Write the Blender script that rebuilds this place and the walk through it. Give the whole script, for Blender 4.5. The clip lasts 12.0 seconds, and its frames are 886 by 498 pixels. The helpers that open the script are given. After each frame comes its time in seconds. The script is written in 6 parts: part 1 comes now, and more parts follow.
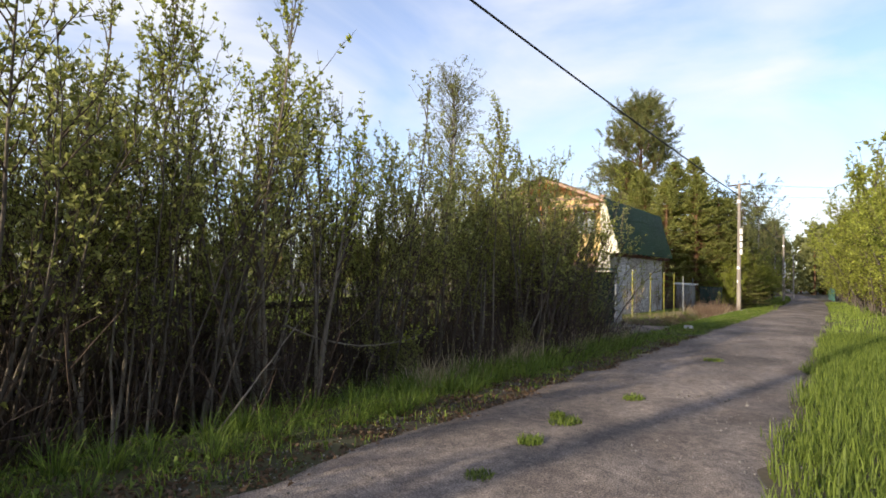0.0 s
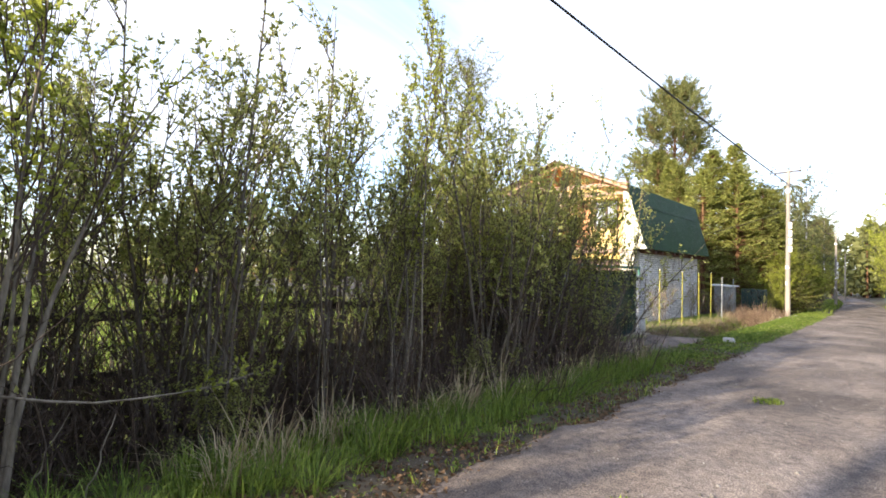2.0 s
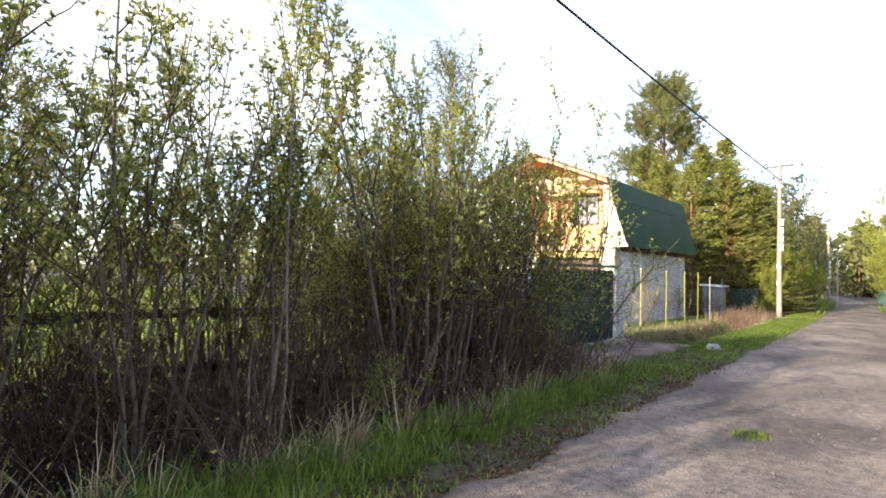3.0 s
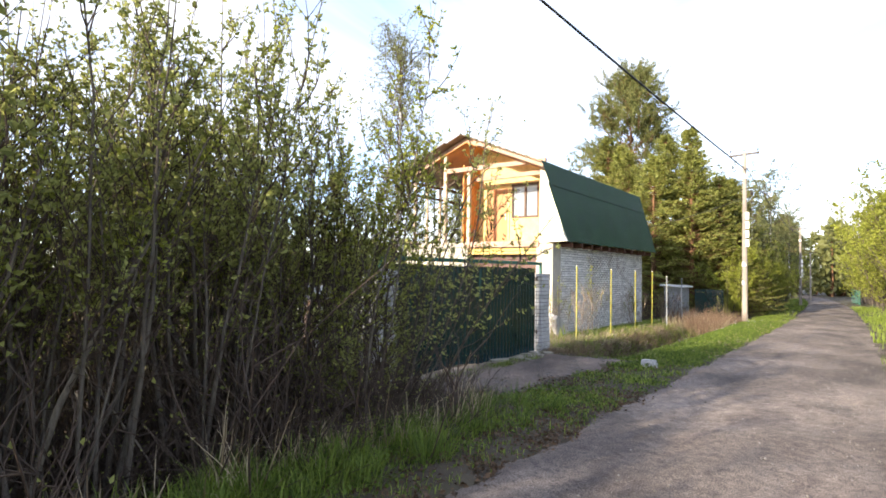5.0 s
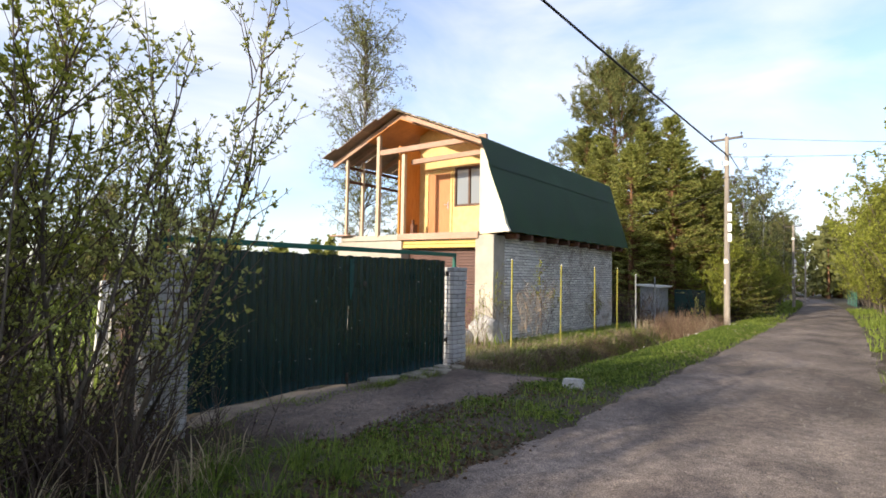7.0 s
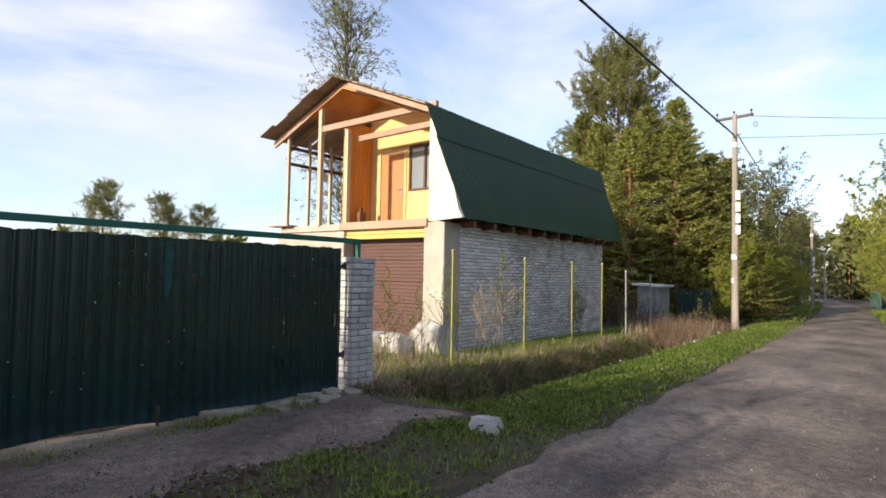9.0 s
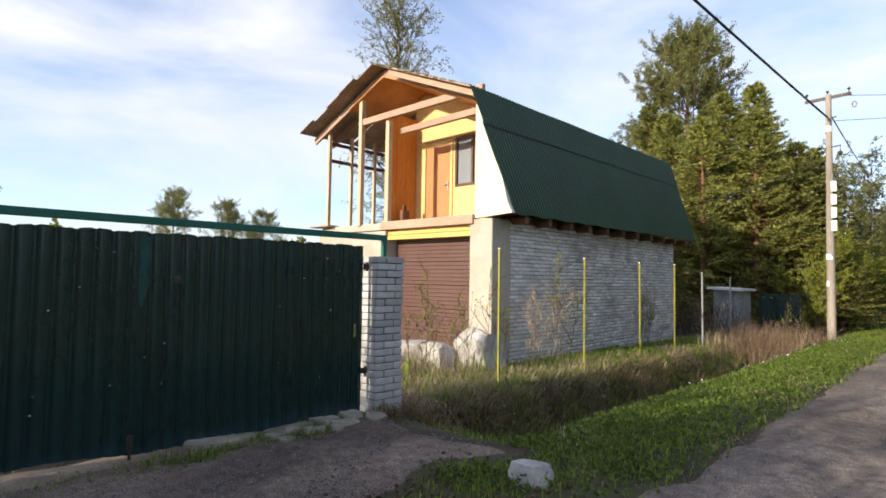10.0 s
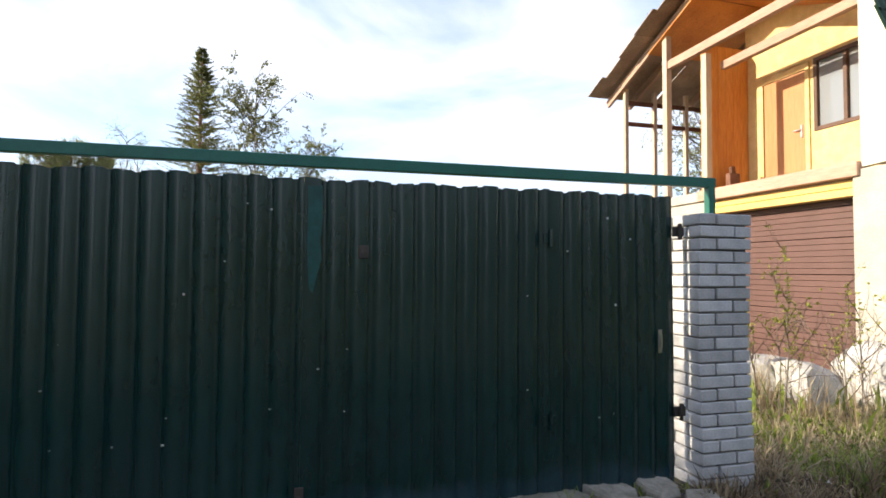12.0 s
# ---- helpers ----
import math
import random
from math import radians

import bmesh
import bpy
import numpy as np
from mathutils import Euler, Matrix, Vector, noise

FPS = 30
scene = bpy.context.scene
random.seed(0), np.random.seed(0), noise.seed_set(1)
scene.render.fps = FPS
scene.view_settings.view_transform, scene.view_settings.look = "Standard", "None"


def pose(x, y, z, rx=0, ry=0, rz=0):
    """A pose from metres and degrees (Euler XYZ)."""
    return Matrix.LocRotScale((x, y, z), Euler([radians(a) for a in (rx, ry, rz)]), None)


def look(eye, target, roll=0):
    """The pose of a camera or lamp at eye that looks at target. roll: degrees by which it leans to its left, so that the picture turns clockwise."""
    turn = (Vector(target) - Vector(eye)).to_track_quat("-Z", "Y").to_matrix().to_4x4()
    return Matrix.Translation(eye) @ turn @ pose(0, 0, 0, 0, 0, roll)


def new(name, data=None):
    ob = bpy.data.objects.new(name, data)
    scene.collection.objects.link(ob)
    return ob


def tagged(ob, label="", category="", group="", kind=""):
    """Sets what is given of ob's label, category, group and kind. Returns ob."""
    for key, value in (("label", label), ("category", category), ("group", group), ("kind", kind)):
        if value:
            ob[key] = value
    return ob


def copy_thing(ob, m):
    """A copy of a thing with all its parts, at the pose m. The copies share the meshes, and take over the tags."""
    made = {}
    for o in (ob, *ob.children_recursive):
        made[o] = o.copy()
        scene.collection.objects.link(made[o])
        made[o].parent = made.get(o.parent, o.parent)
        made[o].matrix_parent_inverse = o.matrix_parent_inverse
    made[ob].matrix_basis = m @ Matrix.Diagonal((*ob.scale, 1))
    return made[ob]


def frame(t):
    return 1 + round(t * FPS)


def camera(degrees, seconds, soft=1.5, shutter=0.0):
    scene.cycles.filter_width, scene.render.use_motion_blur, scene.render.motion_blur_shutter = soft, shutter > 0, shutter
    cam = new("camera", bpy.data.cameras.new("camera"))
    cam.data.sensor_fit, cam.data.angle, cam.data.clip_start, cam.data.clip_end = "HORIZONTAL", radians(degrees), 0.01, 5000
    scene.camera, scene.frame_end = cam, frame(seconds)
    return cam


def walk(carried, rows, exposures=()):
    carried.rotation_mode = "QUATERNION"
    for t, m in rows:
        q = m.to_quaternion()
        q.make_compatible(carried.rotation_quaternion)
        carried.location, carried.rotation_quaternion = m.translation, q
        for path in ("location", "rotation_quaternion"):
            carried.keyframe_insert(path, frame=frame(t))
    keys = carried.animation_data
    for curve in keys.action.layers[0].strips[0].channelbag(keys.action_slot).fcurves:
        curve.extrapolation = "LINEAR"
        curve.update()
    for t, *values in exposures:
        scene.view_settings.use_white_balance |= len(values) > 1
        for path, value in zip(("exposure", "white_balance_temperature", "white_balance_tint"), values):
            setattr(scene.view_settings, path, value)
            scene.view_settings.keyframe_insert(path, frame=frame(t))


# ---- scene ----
cam = camera(77.1, 12.0, soft=1.7)
PATH = [
    (0, (0.262, -0.862, 1.899), (-0.899, 0.764, 1.974), 1.2),
    (0.5, (0.006, -0.195, 1.97), (-1.254, 1.357, 2.036), 1.2),
    (1, (-0.142, 0.595, 1.954), (-1.407, 2.143, 2.026), 1.1),
    (1.5, (-0.336, 1.498, 1.883), (-1.6, 3.047, 1.95), 1.5),
    (2, (-0.43, 2.379, 1.871), (-1.683, 3.936, 1.943), 1.4),
    (2.5, (-0.544, 3.198, 1.883), (-1.791, 4.76, 1.953), 1.4),
    (3, (-0.608, 4.069, 1.878), (-1.845, 5.639, 1.951), 1.3),
    (3.5, (-0.635, 4.939, 1.868), (-1.857, 6.52, 1.945), 1.1),
    (5.5, (-0.6, 8.2, 1.805), (-1.778, 9.813, 1.889), 1.0),
    (6, (-0.579, 8.924, 1.754), (-1.752, 10.541, 1.842), 1.0),
    (6.5, (-0.58, 9.713, 1.749), (-1.755, 11.329, 1.835), 0.9),
    (7, (-0.539, 10.49, 1.723), (-1.721, 12.101, 1.811), 1.0),
    (7.5, (-0.539, 11.237, 1.71), (-1.721, 12.848, 1.796), 1.0),
    (9.5, (-0.973, 13.822, 1.632), (-2.239, 15.367, 1.726), 1.0),
    (10, (-1.286, 14.302, 1.627), (-2.667, 15.746, 1.726), 0.9),
    (10.5, (-1.632, 14.7, 1.596), (-3.236, 15.89, 1.686), 1.0),
    (11, (-2.076, 15.102, 1.585), (-3.819, 16.078, 1.677), 0.3),
    (11.5, (-2.533, 15.451, 1.51), (-4.408, 16.14, 1.595), 0.3),
    (12, (-3.056, 15.713, 1.468), (-4.983, 16.245, 1.547), 0.4),
]
STOPS = [(0.0, 0.47), (0.6, 0.95), (1.5, 1.32), (3.5, 1.38), (5.5, 1.25), (6.5, 0.88), (7.5, 0.46), (9.5, 0.48), (10.5, 0.50), (11.2, 0.60), (12.0, 0.88)]
walk(cam, [(t, look(eye, target, roll)) for t, eye, target, roll in PATH], STOPS)

# ---- light ----
SUN_FROM = Vector((-0.20, -0.98, 0.0)).normalized()
SUN_UP = radians(18.5)
sun = new("sun", bpy.data.lights.new("sun", "SUN"))
sun.data.energy, sun.data.angle, sun.data.color = 5.0, radians(0.6), (1.0, 0.86, 0.66)
sun_vec = Vector((SUN_FROM.x * math.cos(SUN_UP), SUN_FROM.y * math.cos(SUN_UP), math.sin(SUN_UP)))
sun.matrix_world = look(sun_vec * 60, (0, 0, 0))

world = bpy.data.worlds.new("sky")
scene.world = world
world.use_nodes = True
wn, wl = world.node_tree.nodes, world.node_tree.links
wn.clear()
w_out = wn.new("ShaderNodeOutputWorld")
w_bg = wn.new("ShaderNodeBackground")
w_sky = wn.new("ShaderNodeTexSky")
w_sky.sky_type, w_sky.sun_disc = "NISHITA", False
w_sky.sun_elevation, w_sky.sun_rotation = SUN_UP, math.atan2(SUN_FROM.x, SUN_FROM.y)
w_sky.air_density, w_sky.dust_density, w_sky.ozone_density = 1.0, 0.6, 1.6
w_co = wn.new("ShaderNodeTexCoord")
w_map = wn.new("ShaderNodeMapping")
w_map.inputs["Scale"].default_value = (1.0, 1.4, 3.2)
w_map.inputs["Rotation"].default_value = (0.25, 0.2, 0.6)
w_n1 = wn.new("ShaderNodeTexNoise")
w_n1.inputs["Scale"].default_value, w_n1.inputs["Detail"].default_value = 1.5, 7
w_n1.inputs["Roughness"].default_value, w_n1.inputs["Distortion"].default_value = 0.52, 0.6
w_ramp = wn.new("ShaderNodeValToRGB")
w_ramp.color_ramp.elements[0].position, w_ramp.color_ramp.elements[1].position = 0.41, 0.68
w_ramp.color_ramp.elements[0].color = (0.16, 0.16, 0.16, 1)
w_mix = wn.new("ShaderNodeMixRGB")
w_mix.inputs["Color2"].default_value = (6.3, 6.35, 6.7, 1)
wl.new(w_co.outputs["Generated"], w_map.inputs["Vector"])
wl.new(w_map.outputs["Vector"], w_n1.inputs["Vector"])
wl.new(w_n1.outputs["Fac"], w_ramp.inputs["Fac"])
wl.new(w_ramp.outputs["Color"], w_mix.inputs["Fac"])
w_tint = wn.new("ShaderNodeMixRGB")
w_tint.blend_type = "MULTIPLY"
w_tint.inputs["Fac"].default_value = 1.0
w_tint.inputs["Color2"].default_value = (1.42, 1.46, 1.72, 1)
wl.new(w_sky.outputs["Color"], w_tint.inputs["Color1"])
wl.new(w_tint.outputs["Color"], w_mix.inputs["Color1"])
wl.new(w_mix.outputs["Color"], w_bg.inputs["Color"])
w_bg.inputs["Strength"].default_value = 0.118
wl.new(w_bg.outputs["Background"], w_out.inputs["Surface"])

# ---- materials ----
def links_of(m):
    return m.node_tree.nodes, m.node_tree.links


def surface(name, low, high, scale=6.0, rough=0.8, bump=0.2, fine=60.0, metal=0.0, random_amount=0.0, stretch=(1, 1, 1), stain=None, stain_scale=1.2, spec=0.4):
    """A principled surface whose colour wanders between two tones at two scales, with relief and optional stains."""
    m = bpy.data.materials.new(name)
    m.use_nodes = True
    n, l = links_of(m)
    b = n["Principled BSDF"]
    co = n.new("ShaderNodeTexCoord")
    mp = n.new("ShaderNodeMapping")
    mp.inputs["Scale"].default_value = stretch
    l.new(co.outputs["Object"], mp.inputs["Vector"])
    a = n.new("ShaderNodeTexNoise")
    a.inputs["Scale"].default_value, a.inputs["Detail"].default_value = scale, 6
    f = n.new("ShaderNodeTexNoise")
    f.inputs["Scale"].default_value, f.inputs["Detail"].default_value = fine, 3
    for t in (a, f):
        l.new(mp.outputs["Vector"], t.inputs["Vector"])
    avg = n.new("ShaderNodeMath")
    avg.operation = "MULTIPLY_ADD"
    avg.inputs[1].default_value = 0.45
    half = n.new("ShaderNodeMath")
    half.operation = "MULTIPLY"
    half.inputs[1].default_value = 0.6
    l.new(a.outputs["Fac"], half.inputs[0])
    l.new(f.outputs["Fac"], avg.inputs[0])
    l.new(half.outputs[0], avg.inputs[2])
    ramp = n.new("ShaderNodeValToRGB")
    ramp.color_ramp.elements[0].position, ramp.color_ramp.elements[1].position = 0.36, 0.68
    ramp.color_ramp.elements[0].color, ramp.color_ramp.elements[1].color = (*low, 1), (*high, 1)
    l.new(avg.outputs[0], ramp.inputs["Fac"])
    out = ramp.outputs["Color"]
    if stain:
        s = n.new("ShaderNodeTexNoise")
        s.inputs["Scale"].default_value, s.inputs["Detail"].default_value, s.inputs["Distortion"].default_value = stain_scale, 5, 0.8
        l.new(mp.outputs["Vector"], s.inputs["Vector"])
        sr = n.new("ShaderNodeValToRGB")
        sr.color_ramp.elements[0].position, sr.color_ramp.elements[1].position = 0.5, 0.68
        l.new(s.outputs["Fac"], sr.inputs["Fac"])
        mx = n.new("ShaderNodeMixRGB")
        mx.inputs["Color2"].default_value = (*stain, 1)
        l.new(sr.outputs["Color"], mx.inputs["Fac"])
        l.new(out, mx.inputs["Color1"])
        out = mx.outputs["Color"]
    if random_amount:
        info = n.new("ShaderNodeObjectInfo")
        geo = n.new("ShaderNodeNewGeometry")
        add = n.new("ShaderNodeMath")
        add.operation = "ADD"
        l.new(info.outputs["Random"], add.inputs[0])
        l.new(geo.outputs["Random Per Island"], add.inputs[1])
        fr = n.new("ShaderNodeMath")
        fr.operation = "FRACT"
        l.new(add.outputs[0], fr.inputs[0])
        rng_ = n.new("ShaderNodeMapRange")
        rng_.inputs["To Min"].default_value, rng_.inputs["To Max"].default_value = 1 - random_amount, 1 + random_amount
        l.new(fr.outputs[0], rng_.inputs["Value"])
        hs = n.new("ShaderNodeHueSaturation")
        l.new(rng_.outputs[0], hs.inputs["Value"])
        l.new(out, hs.inputs["Color"])
        out = hs.outputs["Color"]
    l.new(out, b.inputs["Base Color"])
    b.inputs["Roughness"].default_value, b.inputs["Metallic"].default_value = rough, metal
    b.inputs["Specular IOR Level"].default_value = spec
    if bump:
        bp = n.new("ShaderNodeBump")
        bp.inputs["Strength"].default_value, bp.inputs["Distance"].default_value = bump, 0.02
        l.new(avg.outputs[0], bp.inputs["Height"])
        l.new(bp.outputs["Normal"], b.inputs["Normal"])
    return m


def leaf_stuff(name, dark, light, through_share=0.45, rough=0.55):
    """Thin leaves or blades: reflect and let light through; tone varies from leaf to leaf."""
    m = bpy.data.materials.new(name)
    m.use_nodes = True
    n, l = links_of(m)
    b = n["Principled BSDF"]
    geo = n.new("ShaderNodeNewGeometry")
    ramp = n.new("ShaderNodeValToRGB")
    ramp.color_ramp.elements[0].color, ramp.color_ramp.elements[1].color = (*dark, 1), (*light, 1)
    l.new(geo.outputs["Random Per Island"], ramp.inputs["Fac"])
    info = n.new("ShaderNodeObjectInfo")
    mr = n.new("ShaderNodeMapRange")
    mr.inputs["To Min"].default_value, mr.inputs["To Max"].default_value = 0.8, 1.2
    l.new(info.outputs["Random"], mr.inputs["Value"])
    hs = n.new("ShaderNodeHueSaturation")
    l.new(mr.outputs[0], hs.inputs["Value"])
    l.new(ramp.outputs["Color"], hs.inputs["Color"])
    l.new(hs.outputs["Color"], b.inputs["Base Color"])
    b.inputs["Roughness"].default_value = rough
    b.inputs["Specular IOR Level"].default_value = 0.25
    tr = n.new("ShaderNodeBsdfTranslucent")
    l.new(hs.outputs["Color"], tr.inputs["Color"])
    mix = n.new("ShaderNodeMixShader")
    mix.inputs["Fac"].default_value = through_share
    l.new(b.outputs["BSDF"], mix.inputs[1])
    l.new(tr.outputs["BSDF"], mix.inputs[2])
    l.new(mix.outputs[0], n["Material Output"].inputs["Surface"])
    return m


M_GROUND = surface("soil_and_turf", (0.036, 0.027, 0.020), (0.095, 0.075, 0.048), 1.6, 0.95, 0.5, 30, stain=(0.065, 0.068, 0.026), stain_scale=0.35)
def gravel(name, tone, warm=1.0):
    """Packed gravel: worn lighter tracks along the lane, damp darker patches, and a speckle of small stones."""
    m = bpy.data.materials.new(name)
    m.use_nodes = True
    n, l = links_of(m)
    b = n["Principled BSDF"]
    co = n.new("ShaderNodeTexCoord")

    def nz(scale, detail, stretch=(1, 1, 1), distort=0.0):
        mp = n.new("ShaderNodeMapping")
        mp.inputs["Scale"].default_value = stretch
        l.new(co.outputs["Object"], mp.inputs["Vector"])
        t = n.new("ShaderNodeTexNoise")
        t.inputs["Scale"].default_value, t.inputs["Detail"].default_value, t.inputs["Distortion"].default_value = scale, detail, distort
        l.new(mp.outputs["Vector"], t.inputs["Vector"])
        return t.outputs["Fac"]

    def ramp(src, p0, c0, p1, c1):
        r = n.new("ShaderNodeValToRGB")
        r.color_ramp.elements[0].position, r.color_ramp.elements[1].position = p0, p1
        r.color_ramp.elements[0].color, r.color_ramp.elements[1].color = (*c0, 1), (*c1, 1)
        l.new(src, r.inputs["Fac"])
        return r.outputs["Color"]

    def mix(fac, c1, c2, blend="MIX"):
        x = n.new("ShaderNodeMixRGB")
        x.blend_type = blend
        if isinstance(fac, float):
            x.inputs["Fac"].default_value = fac
        else:
            l.new(fac, x.inputs["Fac"])
        l.new(c1, x.inputs["Color1"])
        if isinstance(c2, tuple):
            x.inputs["Color2"].default_value = (*c2, 1)
        else:
            l.new(c2, x.inputs["Color2"])
        return x.outputs["Color"]

    k = tone
    w = warm
    base = ramp(nz(0.6, 6, (1.3, 0.7, 1), 0.5), 0.36, (0.082 * k * w, 0.071 * k, 0.066 * k / w), 0.66, (0.205 * k * w, 0.177 * k, 0.158 * k / w))
    earthy = mix(ramp(nz(1.7, 5, (1, 0.6, 1), 0.9), 0.5, (0, 0, 0), 0.68, (0.75, 0.75, 0.75)), base, (0.112 * k, 0.090 * k, 0.080 * k))
    mottled = mix(1.0, earthy, ramp(nz(11, 5), 0.3, (0.68, 0.68, 0.70), 0.72, (1.28, 1.27, 1.25)), "MULTIPLY")
    grit = mix(1.0, mottled, ramp(nz(95, 2), 0.36, (0.45, 0.45, 0.46), 0.68, (1.62, 1.6, 1.56)), "MULTIPLY")
    v = n.new("ShaderNodeTexVoronoi")
    v.inputs["Scale"].default_value = 34
    l.new(co.outputs["Object"], v.inputs["Vector"])
    stones = ramp(v.outputs["Distance"], 0.10, (0.8, 0.8, 0.8), 0.22, (0, 0, 0))
    chosen = mix(1.0, stones, ramp(nz(6, 3), 0.52, (0, 0, 0), 0.66, (1, 1, 1)), "MULTIPLY")
    full = mix(chosen, grit, (0.30 * k, 0.275 * k, 0.25 * k))
    l.new(full, b.inputs["Base Color"])
    b.inputs["Roughness"].default_value = 0.93
    b.inputs["Specular IOR Level"].default_value = 0.25
    bp = n.new("ShaderNodeBump")
    bp.inputs["Strength"].default_value, bp.inputs["Distance"].default_value = 0.55, 0.012
    l.new(nz(60, 4), bp.inputs["Height"])
    l.new(bp.outputs["Normal"], b.inputs["Normal"])
    return m


M_DRIVE = gravel("drive_gravel", 1.22, 1.10)
M_ROAD = gravel("lane_gravel", 1.24, 1.045)
M_STONE = surface("gravel_stone", (0.09, 0.08, 0.075), (0.26, 0.24, 0.22), 9, 0.85, 0.3, 60, random_amount=0.45)
M_WHITEBRICK = surface("silicate_brick", (0.42, 0.415, 0.41), (0.60, 0.58, 0.57), 7, 0.85, 0.4, 70, random_amount=0.17, stain=(0.40, 0.37, 0.35), stain_scale=2.2)
M_WALLBRICK = surface("white_wall_brick", (0.56, 0.54, 0.52), (0.78, 0.755, 0.73), 7, 0.85, 0.4, 70, random_amount=0.2, stain=(0.46, 0.42, 0.39), stain_scale=1.4)
M_MORTAR = surface("mortar", (0.10, 0.095, 0.09), (0.19, 0.18, 0.17), 12, 0.95, 0.4, 80)
M_CONCRETE = surface("concrete", (0.36, 0.33, 0.28), (0.50, 0.46, 0.39), 3, 0.9, 0.3, 45, stain=(0.34, 0.31, 0.26), stain_scale=1.6)
M_SLAB = surface("pale_stone_slab", (0.22, 0.20, 0.16), (0.42, 0.38, 0.31), 5, 0.9, 0.6, 35, stain=(0.13, 0.125, 0.08), stain_scale=2.5)
M_SAND = surface("sandy_concrete", (0.17, 0.13, 0.10), (0.33, 0.27, 0.20), 4, 0.95, 0.5, 40, stain=(0.11, 0.085, 0.06), stain_scale=2)
M_DEBRIS = surface("broken_concrete", (0.33, 0.32, 0.30), (0.60, 0.58, 0.55), 4, 0.9, 0.6, 35, stain=(0.28, 0.26, 0.24), stain_scale=3)
M_GREENTIN = surface("dark_green_profiled_steel", (0.0030, 0.020, 0.0185), (0.0058, 0.033, 0.0315), 1.5, 0.25, 0.06, 25, stain=(0.006, 0.028, 0.029), stain_scale=1.3, stretch=(1, 1, 0.35), spec=0.62)


def dusty_foot(m, base, reach):
    """Pale bluish splash-back dust and chalked paint, ragged, on the lowest part of a sheet."""
    n, l = links_of(m)
    b = n["Principled BSDF"]
    src = b.inputs["Base Color"].links[0].from_socket
    co = n.new("ShaderNodeTexCoord")
    xyz = n.new("ShaderNodeSeparateXYZ")
    l.new(co.outputs["Object"], xyz.inputs[0])
    nz = n.new("ShaderNodeTexNoise")
    nz.inputs["Scale"].default_value, nz.inputs["Detail"].default_value = 3.5, 6
    l.new(co.outputs["Object"], nz.inputs["Vector"])
    lift = n.new("ShaderNodeMath")
    lift.operation = "MULTIPLY_ADD"
    lift.inputs[1].default_value = -0.32
    l.new(nz.outputs["Fac"], lift.inputs[0])
    l.new(xyz.outputs["Z"], lift.inputs[2])
    mr = n.new("ShaderNodeMapRange")
    mr.inputs["From Min"].default_value, mr.inputs["From Max"].default_value = base - 0.16 + reach, base - 0.16
    mr.inputs["To Max"].default_value = 0.35
    l.new(lift.outputs[0], mr.inputs["Value"])
    mx = n.new("ShaderNodeMixRGB")
    mx.inputs["Color2"].default_value = (0.030, 0.062, 0.095, 1)
    l.new(mr.outputs[0], mx.inputs["Fac"])
    l.new(src, mx.inputs["Color1"])
    l.new(mx.outputs["Color"], b.inputs["Base Color"])


dusty_foot(M_GREENTIN, 0.0, 0.09)
M_GREENPIPE = surface("green_painted_tube", (0.012, 0.10, 0.075), (0.02, 0.14, 0.10), 6, 0.4, 0.08, 60)
M_TEAL = surface("fresh_teal_paint", (0.004, 0.040, 0.036), (0.010, 0.085, 0.075), 9, 0.5, 0.1, 40)
M_ROOF = surface("green_corrugated_roofing", (0.014, 0.042, 0.018), (0.024, 0.068, 0.031), 1.2, 0.4, 0.12, 50, stain=(0.02, 0.05, 0.03), stain_scale=0.8)
M_SLATE = surface("weathered_sheet", (0.21, 0.15, 0.11), (0.40, 0.31, 0.23), 3, 0.9, 0.4, 40, random_amount=0.2)
M_MOSS = surface("mossy_edge", (0.10, 0.11, 0.06), (0.30, 0.29, 0.20), 14, 0.95, 0.6, 60)
M_PALEWOOD = surface("planed_timber", (0.46, 0.34, 0.23), (0.62, 0.49, 0.36), 4, 0.7, 0.2, 40, stretch=(1, 1, 0.2), random_amount=0.08)
M_BEAM = surface("dusty_rose_timber", (0.34, 0.21, 0.15), (0.49, 0.32, 0.24), 4, 0.75, 0.2, 40, stretch=(0.2, 1, 1), random_amount=0.08)
M_ORANGE = surface("varnished_orange_boards", (0.45, 0.16, 0.03), (0.66, 0.28, 0.06), 3, 0.5, 0.2, 30, stretch=(1, 1, 0.15), random_amount=0.12)
M_YELLOW = surface("yellow_strand_board", (0.58, 0.40, 0.16), (0.73, 0.54, 0.25), 8, 0.7, 0.2, 60)
M_YBEAM = surface("yellow_painted_beam", (0.58, 0.39, 0.11), (0.74, 0.53, 0.18), 4, 0.6, 0.2, 40, stretch=(0.2, 1, 1))
M_WHITE = surface("cream_painted_panel", (0.66, 0.60, 0.47), (0.76, 0.71, 0.58), 3, 0.8, 0.15, 40, stain=(0.58, 0.52, 0.40), stain_scale=1.0)
M_DOOR = surface("brown_veneer_door", (0.42, 0.18, 0.07), (0.52, 0.24, 0.10), 3, 0.5, 0.1, 30, stretch=(1, 1, 0.12))
M_BROWN = surface("brown_sectional_door", (0.088, 0.042, 0.034), (0.118, 0.058, 0.047), 2, 0.5, 0.12, 80)
M_DARKFRAME = surface("dark_brown_frame", (0.07, 0.035, 0.02), (0.12, 0.06, 0.035), 6, 0.5, 0.1, 50)
M_RAFTER = surface("tarred_rafter", (0.09, 0.04, 0.025), (0.17, 0.08, 0.05), 5, 0.8, 0.2, 40, random_amount=0.2)
